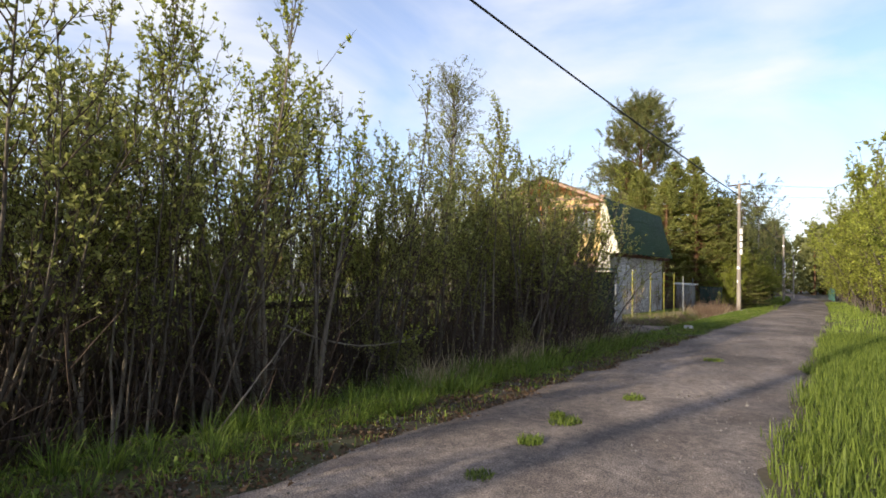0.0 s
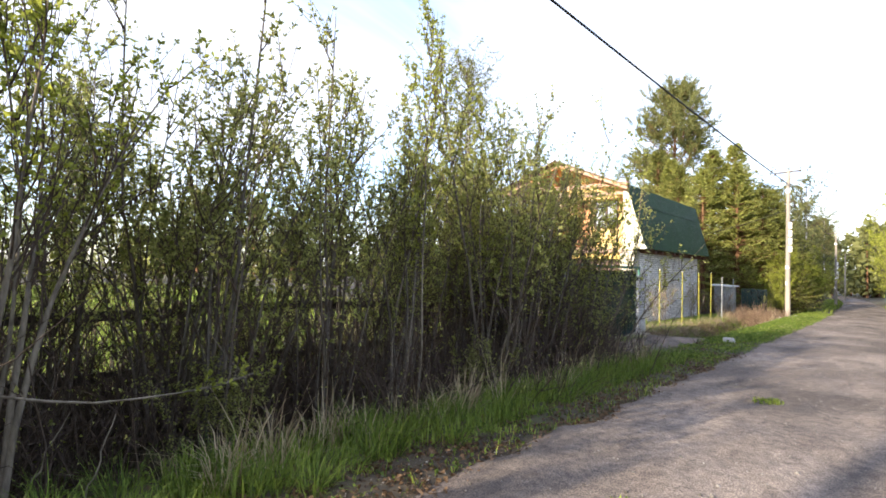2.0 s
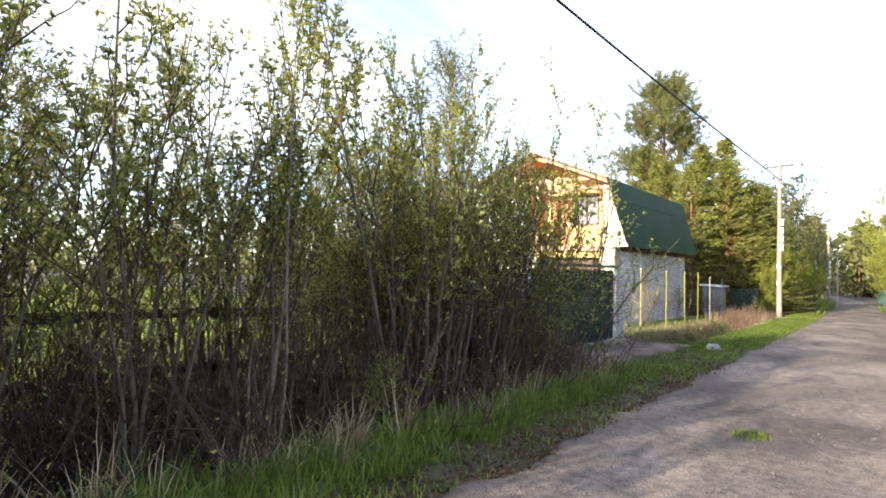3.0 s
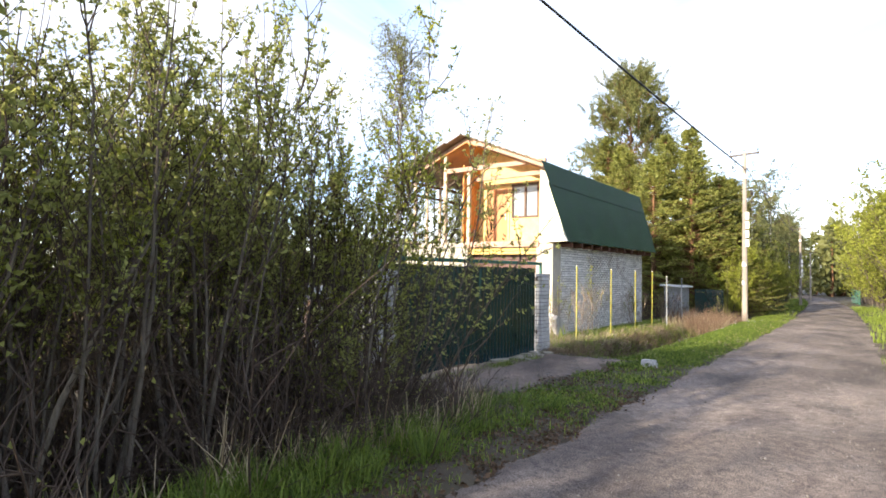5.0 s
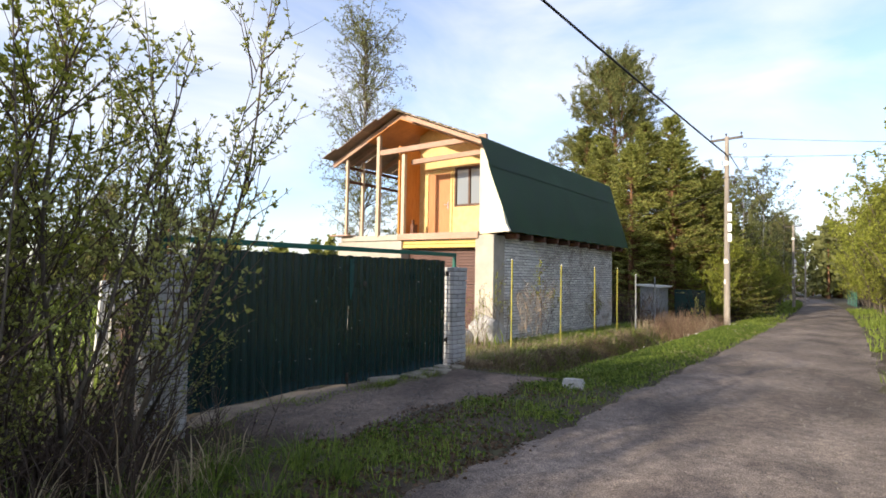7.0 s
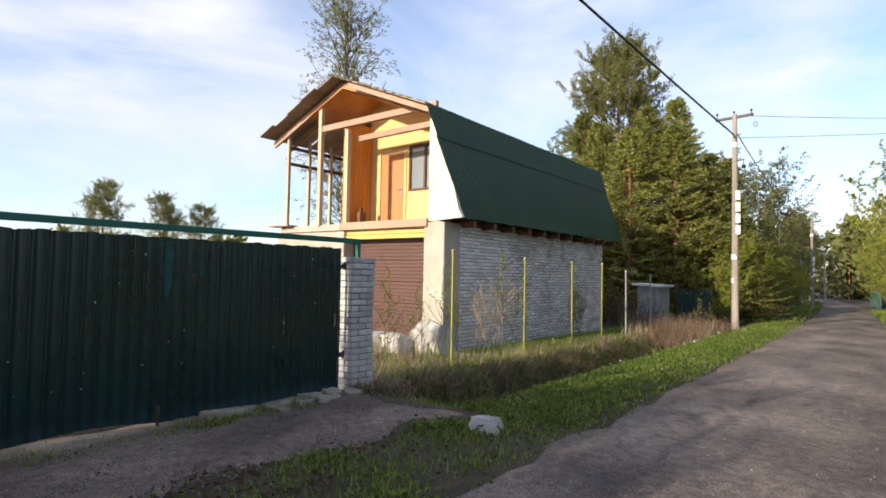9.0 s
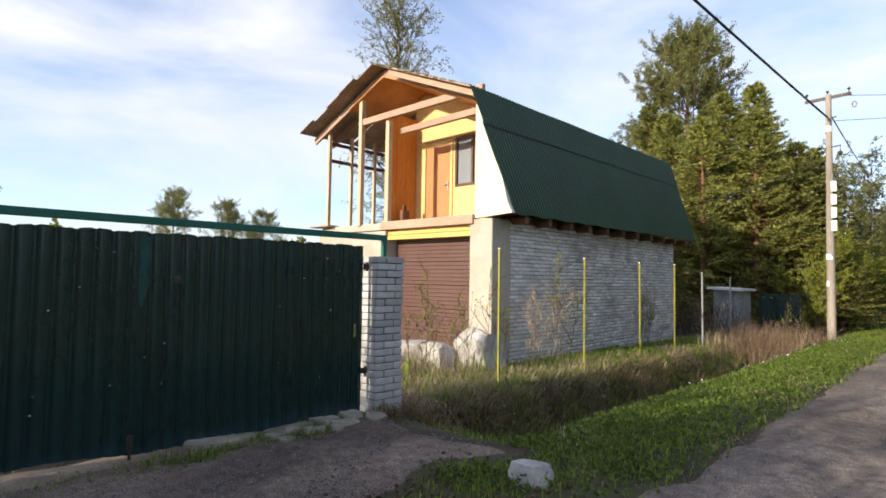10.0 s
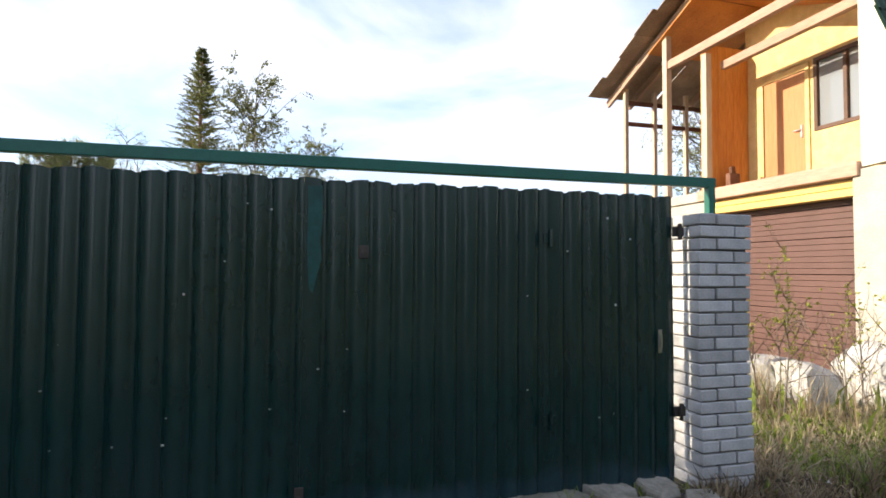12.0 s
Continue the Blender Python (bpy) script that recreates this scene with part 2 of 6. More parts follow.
M_CHROME = surface("brushed_steel", (0.5, 0.5, 0.5), (0.65, 0.65, 0.65), 20, 0.3, 0.05, 90, metal=1.0)
M_IRON = surface("dark_iron", (0.05, 0.045, 0.04), (0.10, 0.085, 0.075), 10, 0.6, 0.2, 60, metal=0.6)
M_POST = surface("yellow_painted_post", (0.24, 0.215, 0.035), (0.36, 0.32, 0.06), 9, 0.6, 0.15, 60, stain=(0.16, 0.20, 0.05), stain_scale=5)
M_POLE = surface("weathered_pole_wood", (0.20, 0.175, 0.15), (0.40, 0.35, 0.305), 4, 0.9, 0.4, 50, stretch=(1, 1, 0.08))
M_PORCELAIN = surface("white_plate", (0.72, 0.71, 0.68), (0.84, 0.83, 0.80), 8, 0.4, 0.05, 60)
M_WIRE = surface("black_cable", (0.012, 0.012, 0.012), (0.03, 0.03, 0.03), 30, 0.6, 0.1, 90)
M_SHED = surface("grey_sheet_shed", (0.26, 0.27, 0.28), (0.38, 0.39, 0.40), 4, 0.7, 0.2, 40)
M_DARKWOOD = surface("dark_old_wood", (0.030, 0.024, 0.019), (0.07, 0.055, 0.045), 4, 0.9, 0.4, 40, stretch=(1, 0.2, 1))
M_BARK = surface("willow_bark", (0.060, 0.048, 0.038), (0.185, 0.155, 0.125), 9, 0.9, 0.4, 60, stretch=(1, 1, 0.3))
M_BARKPALE = surface("pale_willow_bark", (0.10, 0.082, 0.063), (0.27, 0.228, 0.18), 9, 0.9, 0.4, 60, stretch=(1, 1, 0.3))
M_TWIG = surface("reddish_twig", (0.042, 0.029, 0.022), (0.11, 0.076, 0.056), 9, 0.9, 0.2, 60)
M_REDTWIG = surface("russet_stalk", (0.11, 0.065, 0.042), (0.30, 0.20, 0.135), 9, 0.9, 0.2, 60, random_amount=0.3)
M_PALETWIG = surface("pale_dry_twig", (0.20, 0.15, 0.11), (0.42, 0.34, 0.26), 9, 0.9, 0.2, 60)
M_BIRCHBARK = surface("birch_bark", (0.30, 0.28, 0.25), (0.66, 0.64, 0.60), 5, 0.8, 0.3, 30, stretch=(1, 1, 2.5), stain=(0.06, 0.05, 0.045), stain_scale=4)
M_PINEBARK = surface("pine_bark", (0.10, 0.055, 0.03), (0.27, 0.14, 0.07), 6, 0.9, 0.5, 40)
M_LEAF = leaf_stuff("young_willow_leaf", (0.17, 0.19, 0.048), (0.54, 0.55, 0.18), 0.54)
M_LEAFBRIGHT = leaf_stuff("fresh_spring_leaf", (0.16, 0.185, 0.028), (0.46, 0.49, 0.088), 0.52)
M_BIRCHLEAF = leaf_stuff("birch_leaf", (0.12, 0.13, 0.045), (0.28, 0.29, 0.11), 0.45)
M_NEEDLE = leaf_stuff("spruce_needle", (0.085, 0.105, 0.028), (0.45, 0.46, 0.125), 0.42)
M_PINENEEDLE = leaf_stuff("pine_needle", (0.09, 0.105, 0.038), (0.33, 0.345, 0.12), 0.42)
M_GRASS = leaf_stuff("spring_grass", (0.072, 0.115, 0.020), (0.33, 0.41, 0.078), 0.48)
M_GRASSDEEP = leaf_stuff("deep_green_grass", (0.050, 0.088, 0.016), (0.22, 0.30, 0.055), 0.45)
M_DRY = leaf_stuff("last_year_grass", (0.24, 0.17, 0.10), (0.66, 0.54, 0.36), 0.4)
# brown of old stems, darkened further for the shade on the ditch bank
M_THATCH = leaf_stuff("dark_thatch_and_shade", (0.060, 0.042, 0.026), (0.30, 0.22, 0.13), 0.25)
M_DEADLEAF = leaf_stuff("fallen_leaf", (0.06, 0.035, 0.018), (0.20, 0.13, 0.08), 0.15)
M_BLUE = surface("blue_tarpaulin", (0.02, 0.16, 0.48), (0.04, 0.26, 0.66), 4, 0.5, 0.2, 30)
M_FLOWER = surface("white_petal", (0.7, 0.7, 0.66), (0.85, 0.85, 0.8), 8, 0.6, 0.0)
M_GLASS = bpy.data.materials.new("window_glass")
M_GLASS.use_nodes = True
_g = M_GLASS.node_tree.nodes["Principled BSDF"]
# pale grey-blue base stands for the sky reflected in the panes
_g.inputs["Base Color"].default_value = (0.30, 0.33, 0.36, 1)
_g.inputs["Roughness"].default_value = 0.04
_g.inputs["Specular IOR Level"].default_value = 0.9
_g.inputs["Transmission Weight"].default_value = 0.25


# ---- building helpers ----
def origin_of(ob):
    v = Vector((0, 0, 0))
    while ob:
        v += ob.location
        ob = ob.parent
    return v


def thing(name, at, label, category, group="", kind=""):
    ob = new(name)
    ob.empty_display_size = 0.2
    ob.location = at
    return tagged(ob, label, category, group, kind)


def finish(me, material, smooth=False):
    me.materials.append(material)
    if smooth:
        me.polygons.foreach_set("use_smooth", [True] * len(me.polygons))
    return me


def part(name, bm, material, parent=None, label="", smooth=False):
    """Links a bmesh, drawn in world coordinates, as one mesh object, under a thing or a part."""
    me = bpy.data.meshes.new(name)
    bmesh.ops.recalc_face_normals(bm, faces=bm.faces)
    if parent:
        bmesh.ops.translate(bm, vec=-origin_of(parent), verts=bm.verts)
    bm.to_mesh(me)
    bm.free()
    ob = new(name, finish(me, material, smooth))
    ob.parent = parent
    return tagged(ob, label)


def mesh_np(name, verts, faces, material, parent=None, label="", smooth=False):
    """The same from arrays of corners and equal-sided faces."""
    verts = np.asarray(verts, dtype=np.float32).reshape(-1, 3)
    faces = np.asarray(faces, dtype=np.int32)
    if parent:
        verts = verts - np.array(origin_of(parent), dtype=np.float32)
    k = faces.shape[1]
    me = bpy.data.meshes.new(name)
    me.vertices.add(len(verts))
    me.vertices.foreach_set("co", verts.ravel())
    me.loops.add(faces.size)
    me.loops.foreach_set("vertex_index", faces.ravel())
    me.polygons.add(len(faces))
    me.polygons.foreach_set("loop_start", np.arange(0, faces.size, k, dtype=np.int32))
    me.update(calc_edges=True)
    me.validate()
    ob = new(name, finish(me, material, smooth))
    ob.parent = parent
    return tagged(ob, label)


def box(bm, x0, x1, y0, y1, z0, z1, bevel=0.0, rot=None):
    """A box between limits, with an optional bevel and a turn about its own middle."""
    mid = Vector(((x0 + x1) / 2, (y0 + y1) / 2, (z0 + z1) / 2))
    m = Matrix.Translation(mid) @ (rot or Matrix.Identity(4)) @ Matrix.Diagonal((x1 - x0, y1 - y0, z1 - z0, 1))
    made = bmesh.ops.create_cube(bm, size=1.0, matrix=m)["verts"]
    if bevel:
        edges = list({e for v in made for e in v.link_edges})
        bmesh.ops.bevel(bm, geom=edges, offset=bevel, segments=1, affect="EDGES")


def bar(bm, a, b, w, h, bevel=0.004):
    """A square timber or tube from a to b."""
    a, b = Vector(a), Vector(b)
    d = b - a
    q = d.to_track_quat("Y", "Z").to_matrix().to_4x4()
    m = Matrix.Translation((a + b) / 2) @ q @ Matrix.Diagonal((w, d.length, h, 1))
    made = bmesh.ops.create_cube(bm, size=1.0, matrix=m)["verts"]
    if bevel:
        bmesh.ops.bevel(bm, geom=list({e for v in made for e in v.link_edges}), offset=bevel, segments=1, affect="EDGES")


def rod(bm, a, b, r0, r1, sides=10):
    a, b = Vector(a), Vector(b)
    d = b - a
    m = Matrix.Translation((a + b) / 2) @ d.to_track_quat("Z", "Y").to_matrix().to_4x4()
    bmesh.ops.create_cone(bm, cap_ends=True, segments=sides, radius1=r0, radius2=r1, depth=d.length, matrix=m)


def slab(bm, corners, thick, direction):
    """A plate over a polygon of corners, given thickness along a direction."""
    dv = Vector(direction).normalized() * thick
    lo = [bm.verts.new(c) for c in corners]
    hi = [bm.verts.new(Vector(c) + dv) for c in corners]
    bm.faces.new(lo)
    bm.faces.new(hi[::-1])
    for i in range(len(lo)):
        j = (i + 1) % len(lo)
        bm.faces.new((lo[i], lo[j], hi[j], hi[i]))


def tubes(lines, radii, sides):
    """Arrays for round tubes along polylines: lines (n, k, 3), radii (n, k)."""
    lines, radii = np.asarray(lines, float), np.asarray(radii, float)
    n, k, _ = lines.shape
    d = np.gradient(lines, axis=1)
    d /= np.linalg.norm(d, axis=2, keepdims=True) + 1e-9
    ref = np.where(np.abs(d[..., 2:3]) > 0.9, np.array([1.0, 0, 0]), np.array([0, 0, 1.0]))
    u = np.cross(d, ref)
    u /= np.linalg.norm(u, axis=2, keepdims=True) + 1e-9
    v = np.cross(d, u)
    ang = np.arange(sides) * 2 * np.pi / sides
    ring = u[:, :, None] * np.cos(ang)[:, None] + v[:, :, None] * np.sin(ang)[:, None]
    verts = lines[:, :, None] + ring * radii[:, :, None, None]
    idx = np.arange(n * k * sides).reshape(n, k, sides)
    nx = np.roll(idx, -1, axis=2)
    faces = np.stack([idx[:, :-1], nx[:, :-1], nx[:, 1:], idx[:, 1:]], axis=-1).reshape(-1, 4)
    return verts.reshape(-1, 3), faces


def join_arrays(pieces):
    vs, fs, o = [], [], 0
    for v, f in pieces:
        vs.append(v)
        fs.append(f + o)
        o += len(v)
    return np.concatenate(vs), np.concatenate(fs)


def unit(v):
    return v / (np.linalg.norm(v, axis=-1, keepdims=True) + 1e-9)


def leaf_arrays(at, along, size, width, rng, fold=0.25):
    """Folded diamond leaves: at (n, 3), along (n, 3), size (n,)."""
    along = unit(along)
    side = unit(np.cross(along, rng.normal(size=along.shape)))
    up = np.cross(side, along)
    s = size[:, None]
    base, tip = at, at + along * s
    mid = at + along * s * 0.5
    left = mid + side * s * width + up * s * fold
    right = mid - side * s * width + up * s * fold
    verts = np.stack([base, left, tip, right], axis=1).reshape(-1, 3)
    i = np.arange(len(at))[:, None] * 4
    faces = np.concatenate([i + np.array([[0, 1, 2]]), i + np.array([[0, 2, 3]])], axis=1).reshape(-1, 3)
    return verts, faces


def blade_arrays(at, height, lean, width, rng, droop=0.0):
    """Grass blades bent over by lean: three triangles each, as five corners."""
    n = len(at)
    ang = rng.uniform(0, 2 * np.pi, n)
    d = np.stack([np.cos(ang), np.sin(ang), np.zeros(n)], 1)
    s = np.stack([-np.sin(ang), np.cos(ang), np.zeros(n)], 1)
    h, ln, w = height[:, None], lean[:, None], width[:, None]
    z = np.array([0, 0, 1.0])
    a, b = at - s * w, at + s * w
    m = at + z * h * 0.6 + d * ln * 0.35
    c, e = m - s * w * 0.8, m + s * w * 0.8
    tip = at + z * h * (np.sqrt(np.maximum(0.05, 1 - (lean / height)[:, None] ** 2 * 0.6)) - droop * rng.random((n, 1))) + d * ln
    verts = np.stack([a, b, e, c, tip], 1).reshape(-1, 3)
    i = np.arange(n)[:, None] * 5
    faces = np.concatenate([i + np.array([[0, 1, 2]]), i + np.array([[0, 2, 3]]), i + np.array([[3, 2, 4]])], 1).reshape(-1, 3)
    return verts, faces


# ---- the ground ----
def smooth01(t):
    t = np.clip(t, 0, 1)
    return t * t * (3 - 2 * t)


def road_z(y):
    return 0.52 - 0.0155 * np.clip(y, -60, 160)


def bend_x(y):
    """The road drifts slightly to the west far off."""
    return -0.0006 * np.maximum(0, np.asarray(y, float) - 25) ** 2


def ground_z(x, y):
    x, y = np.asarray(x, float), np.asarray(y, float)
    r = road_z(y)
    xs = x - bend_x(y)
    z = r + 0.02 - 0.02 * ((xs + 1.45) / 1.35) ** 2
    east = r + 0.05 * smooth01((xs + 0.1) / 0.6) + 0.04 * np.maximum(0, np.minimum(xs, 6) - 0.5)
    z = np.where(xs > -0.1, east, z)
    # west verge, then the thicket floor, the drive and the yard
    lip = r + 0.03 * smooth01((-2.8 - xs) / 0.4)
    thick = lip - 0.34 * smooth01((-3.9 - x) / 1.1)
    drive = 0.20 + (r - 0.20) * smooth01((x + 4.4) / 1.6) - 0.04 * smooth01((-5.0 - x) / 1.0)
    yard = 0.12 - 0.016 * np.maximum(0, y - 20) - 0.06 * smooth01((-6.4 - x) / 1.0)
    trench = smooth01((x + 5.75) / 0.8) * smooth01((-4.05 - x) / 0.65)
    depth = 0.62 * smooth01((y - 18.25) / 0.7) * (1 - smooth01((y - 26) / 6.0))
    field = lip + (yard - lip) * smooth01((-3.3 - x) / 1.6) - depth * trench
    a = smooth01((y - 13.2) / 0.9)
    b = smooth01((y - 18.0) / 0.5)
    west = thick * (1 - a) + (drive * (1 - b) + field * b) * a
    z = np.where(xs < -2.8, west, z)
    far = smooth01((np.hypot(x + 5, y - 20) - 90) / 120)
    return z * (1 - far) + far * (-1.6)


def spaced(limits):
    out = []
    for a, b, step in limits:
        out.extend(np.arange(a, b, step))
    return np.array(out)


gx = spaced([(-900, -150, 75), (-150, -30, 8), (-30, -9, 0.8), (-9, 1.5, 0.14), (1.5, 8, 0.5), (8, 40, 3), (40, 150, 12), (150, 901, 75)])
gy = spaced([(-900, -150, 75), (-150, -20, 8), (-20, -4, 0.8), (-4, 34, 0.2), (34, 70, 1.2), (70, 160, 6), (160, 1400, 80)])
GX, GY = np.meshgrid(gx, gy, indexing="ij")
GZ = ground_z(GX, GY)
near_bumps = np.random.default_rng(3).normal(0, 1, GZ.shape) * 0.012 * (np.hypot(GX, GY - 12) < 45)
on_road = (np.abs(GX - bend_x(GY) + 1.45) < 1.25) & (GY < 158) & (GY > -28)
on_drive = (GX > -5.8) & (GX < -4.5) & (GY > 14.0) & (GY < 17.8)
GZ = GZ + np.where(on_road | on_drive, -0.05, near_bumps)
ni, nj = GX.shape
ids = np.arange(ni * nj).reshape(ni, nj)
ground = mesh_np("ground", np.stack([GX, GY, GZ], -1), np.stack([ids[:-1, :-1], ids[1:, :-1], ids[1:, 1:], ids[:-1, 1:]], -1).reshape(-1, 4), M_GROUND, smooth=True)
tagged(ground, "dark soil and patchy spring turf beside the lane", "ground", kind="structure")


def sheet(name, us, vs, place, material, label, category):
    U, V = np.meshgrid(us, vs, indexing="ij")
    P = place(U, V)
    n, m = U.shape
    k = np.arange(n * m).reshape(n, m)
    ob = mesh_np(name, P, np.stack([k[:-1, :-1], k[1:, :-1], k[1:, 1:], k[:-1, 1:]], -1).reshape(-1, 4), material, smooth=True)
    return tagged(ob, label, category, kind="structure")


def road_place(u, y):
    edge = 0.05 * np.sin(y * 1.7) + 0.04 * np.sin(y * 4.1 + 1) + 0.03 * np.sin(y * 9.3)
    x = -2.85 + edge * (1 - u) + (2.78 + 0.08 * np.sin(y * 2.3 + 2) + 0.05 * np.sin(y * 6.1)) * u
    w = x + bend_x(y)
    dip = -0.05 * np.maximum(0, np.abs(u - 0.5) * 2 - 0.9) / 0.1
    rut = -0.018 * (np.exp(-((u - 0.27) / 0.1) ** 2) + np.exp(-((u - 0.75) / 0.1) ** 2))
    lump = 0.006 * np.sin(x * 7 + y * 3) + 0.007 * np.sin(x * 3.1 - y * 4.7) + 0.005 * np.sin(y * 9 + x * 11)
    return np.stack([w, y, ground_z(w, y) + 0.022 + dip + rut + lump], -1)


sheet("road", np.linspace(0, 1, 25), spaced([(-30, -2, 0.6), (-2, 40, 0.16), (40, 157, 1.0)]), road_place, M_ROAD,
      "worn grey-brown gravel lane with wheel ruts", "road")


def drive_place(u, v):
    y = 13.7 + v * 4.5 + 0.10 * np.sin(u * 9) - 0.1 * u * v
    x = -6.0 + u * (1.55 + 0.45 * v) + u * (0.12 * np.sin(v * 13) + 0.07 * np.sin(v * 29))
    rim = np.maximum(np.abs(u - 0.5), np.abs(v - 0.5)) * 2
    dip = -0.08 * np.maximum(0, rim - 0.86) / 0.14
    return np.stack([x, y, ground_z(x, y) + 0.03 + dip + 0.008 * np.sin(x * 9 + y * 5)], -1)


sheet("pavement", np.linspace(0, 1, 30), np.linspace(0, 1, 30), drive_place, M_DRIVE, "packed gravel drive in front of the gate", "driveway")

# ---- the house ----
HX0, HX1, HY0, HY1 = -13.0, -7.55, 22.12, 30.45
FLOOR_Z = 2.74
house = thing("house", (-10.3, 26.3, -0.1), "unfinished white brick house with green gambrel roof and open timber balcony", "house")

# lower storey: side wall of laid bricks, back and west walls, concrete front columns
bm = bmesh.new()
box(bm, HX1 - 0.38, HX1 - 0.012, HY0 + 0.55, HY1, -0.35, 2.72)
side_wall = part("wall", bm, M_MORTAR, house, "side wall of white silicate brick")
bm = bmesh.new()
box(bm, HX0, HX1 - 0.38, HY1 - 0.38, HY1, -0.35, 2.72)
box(bm, HX0, HX0 + 0.38, HY0 + 0.4, HY1 - 0.38, -0.35, 2.72)
part("wall", bm, M_WHITEBRICK, house)
bm = bmesh.new()
box(bm, -8.08, HX1 + 0.004, HY0, HY0 + 0.55, -0.35, 2.70, 0.012)
part("column", bm, M_CONCRETE, house, "bare concrete corner column")
bm = bmesh.new()
box(bm, HX0, -10.50, HY0, HY0 + 0.4, -0.35, 2.60, 0.012)
part("front_wall", bm, M_CONCRETE, house)
bm = bmesh.new()
box(bm, HX0 + 0.05, HX1 - 0.40, HY0 + 0.45, HY1 - 0.4, 2.60, 2.735)
part("floor_slab", bm, M_CONCRETE, house)
bm = bmesh.new()
box(bm, HX0 + 0.4, HX1 - 0.40, HY0 + 0.6, HY1 - 0.4, -0.2, 0.02)
part("garage_floor", bm, M_CONCRETE, house)

# the beams over the garage door
bm = bmesh.new()
for i, (z0, z1) in enumerate(((2.40, 2.495), (2.505, 2.60))):
    box(bm, -10.50, -8.08, HY0 + 0.06 + 0.02 * i, HY0 + 0.24, z0, z1, 0.006)
part("lintel", bm, M_YBEAM, house, "yellow painted timber lintel")
bm = bmesh.new()
box(bm, -10.62, -7.98, HY0 - 0.05, HY0 + 0.16, 2.615, 2.79, 0.008)
part("edge_beam", bm, M_BEAM, house)
bm = bmesh.new()
box(bm, -12.85, -10.63, HY0 - 0.03, HY0 + 0.2, 2.615, 2.77, 0.01)
part("edge_beam", bm, M_CONCRETE, house)
bm = bmesh.new()
box(bm, -13.15, -12.35, HY0 - 0.22, HY0 + 0.1, 2.775, 2.81, 0.005)
part("loose_board", bm, M_BEAM, house)

# sectional garage door
gdoor = thing("garage_door", (-9.29, HY0 + 0.36, 0.02), "closed brown sectional garage door with fine horizontal ribs", "garage door")
for i in range(5):
    bm = bmesh.new()
    z0, z1 = 0.03 + i * 0.476, 0.03 + (i + 1) * 0.476 - 0.006
    for k in range(6):
        a, b = z0 + (z1 - z0) * k / 6, z0 + (z1 - z0) * (k + 1) / 6
        off = 0.002 * (k % 2)
        box(bm, -10.49, -8.09, HY0 + 0.33 - off, HY0 + 0.37, a + 0.002, b - 0.002, 0.003)
    part("panel", bm, M_BROWN, gdoor)

# upper storey: back wall with door and window, partition, ceiling boards
BACK = 23.35
for x0, x1, z0, z1 in ((-10.9, -10.55, FLOOR_Z, 4.74), (-9.68, -9.60, FLOOR_Z, 4.74), (-9.60, -7.88, FLOOR_Z, 3.62), (-8.62, -7.88, 3.62, 4.74)):
    bm = bmesh.new()
    box(bm, x0, x1, BACK, BACK + 0.14, z0, z1)
    part("wall_panel", bm, M_YELLOW, house)
bm = bmesh.new()
slab(bm, [(-10.9, BACK, 4.74), (-7.88, BACK, 4.74), (-7.88, BACK, 4.90), (-10.55, BACK, 5.98), (-10.9, BACK, 5.84)], 0.14, (0, 1, 0))
part("gable_panel", bm, M_YELLOW, house, "yellow strand-board gable")
bm = bmesh.new()
box(bm, -10.55, -9.68, BACK - 0.022, BACK - 0.004, 4.62, 4.72, 0.003)
box(bm, -9.735, -9.665, BACK - 0.03, BACK - 0.004, FLOOR_Z, 4.72, 0.003)
part("door_frame", bm, M_YELLOW, house)
bm = bmesh.new()
box(bm, -10.53, -9.735, BACK + 0.01, BACK + 0.06, FLOOR_Z + 0.01, 4.62, 0.004)
leaf = part("door", bm, M_DOOR, house, "plain brown veneer door")
bm = bmesh.new()
box(bm, -9.84, -9.81, BACK - 0.008, BACK + 0.012, 3.58, 3.78, 0.003)
bar(bm, (-9.825, BACK - 0.03, 3.70), (-9.95, BACK - 0.03, 3.70), 0.018, 0.018)
bar(bm, (-9.825, BACK - 0.03, 3.70), (-9.825, BACK + 0.01, 3.70), 0.016, 0.016)
part("door_handle", bm, M_CHROME, leaf)
bm = bmesh.new()
for x0, x1, z0, z1 in ((-9.60, -9.54, 3.62, 4.74), (-8.68, -8.62, 3.62, 4.74), (-9.54, -8.68, 3.62, 3.68), (-9.54, -8.68, 4.68, 4.74), (-9.13, -9.07, 3.68, 4.68)):
    box(bm, x0, x1, BACK - 0.02, BACK + 0.08, z0, z1, 0.005)
win = part("window", bm, M_DARKFRAME, house, "brown-framed casement window")
for x0, x1 in ((-9.545, -9.125), (-9.075, -8.675)):
    bm = bmesh.new()
    box(bm, x0, x1, BACK + 0.03, BACK + 0.04, 3.675, 4.685)
    part("pane", bm, M_GLASS, win)
for i in range(6):
    bm = bmesh.new()
    y0 = HY0 + 0.30 + i * 0.155
    box(bm, -10.92 + 0.003 * (i % 2), -10.86, y0, y0 + 0.153, FLOOR_Z, 5.35, 0.003)
    part("board", bm, M_ORANGE, house)
bm = bmesh.new()
box(bm, -10.6, -10.5, HY0 + 0.5, HY0 + 0.7, FLOOR_Z, 3.1, 0.004)
part("offcut", bm, M_RAFTER, house)
bm = bmesh.new()
box(bm, -10.72, -10.66, HY0 + 0.7, HY0 + 0.78, FLOOR_Z, 3.25, 0.004, Matrix.Rotation(0.1, 4, "X"))
part("offcut", bm, M_RAFTER, house)

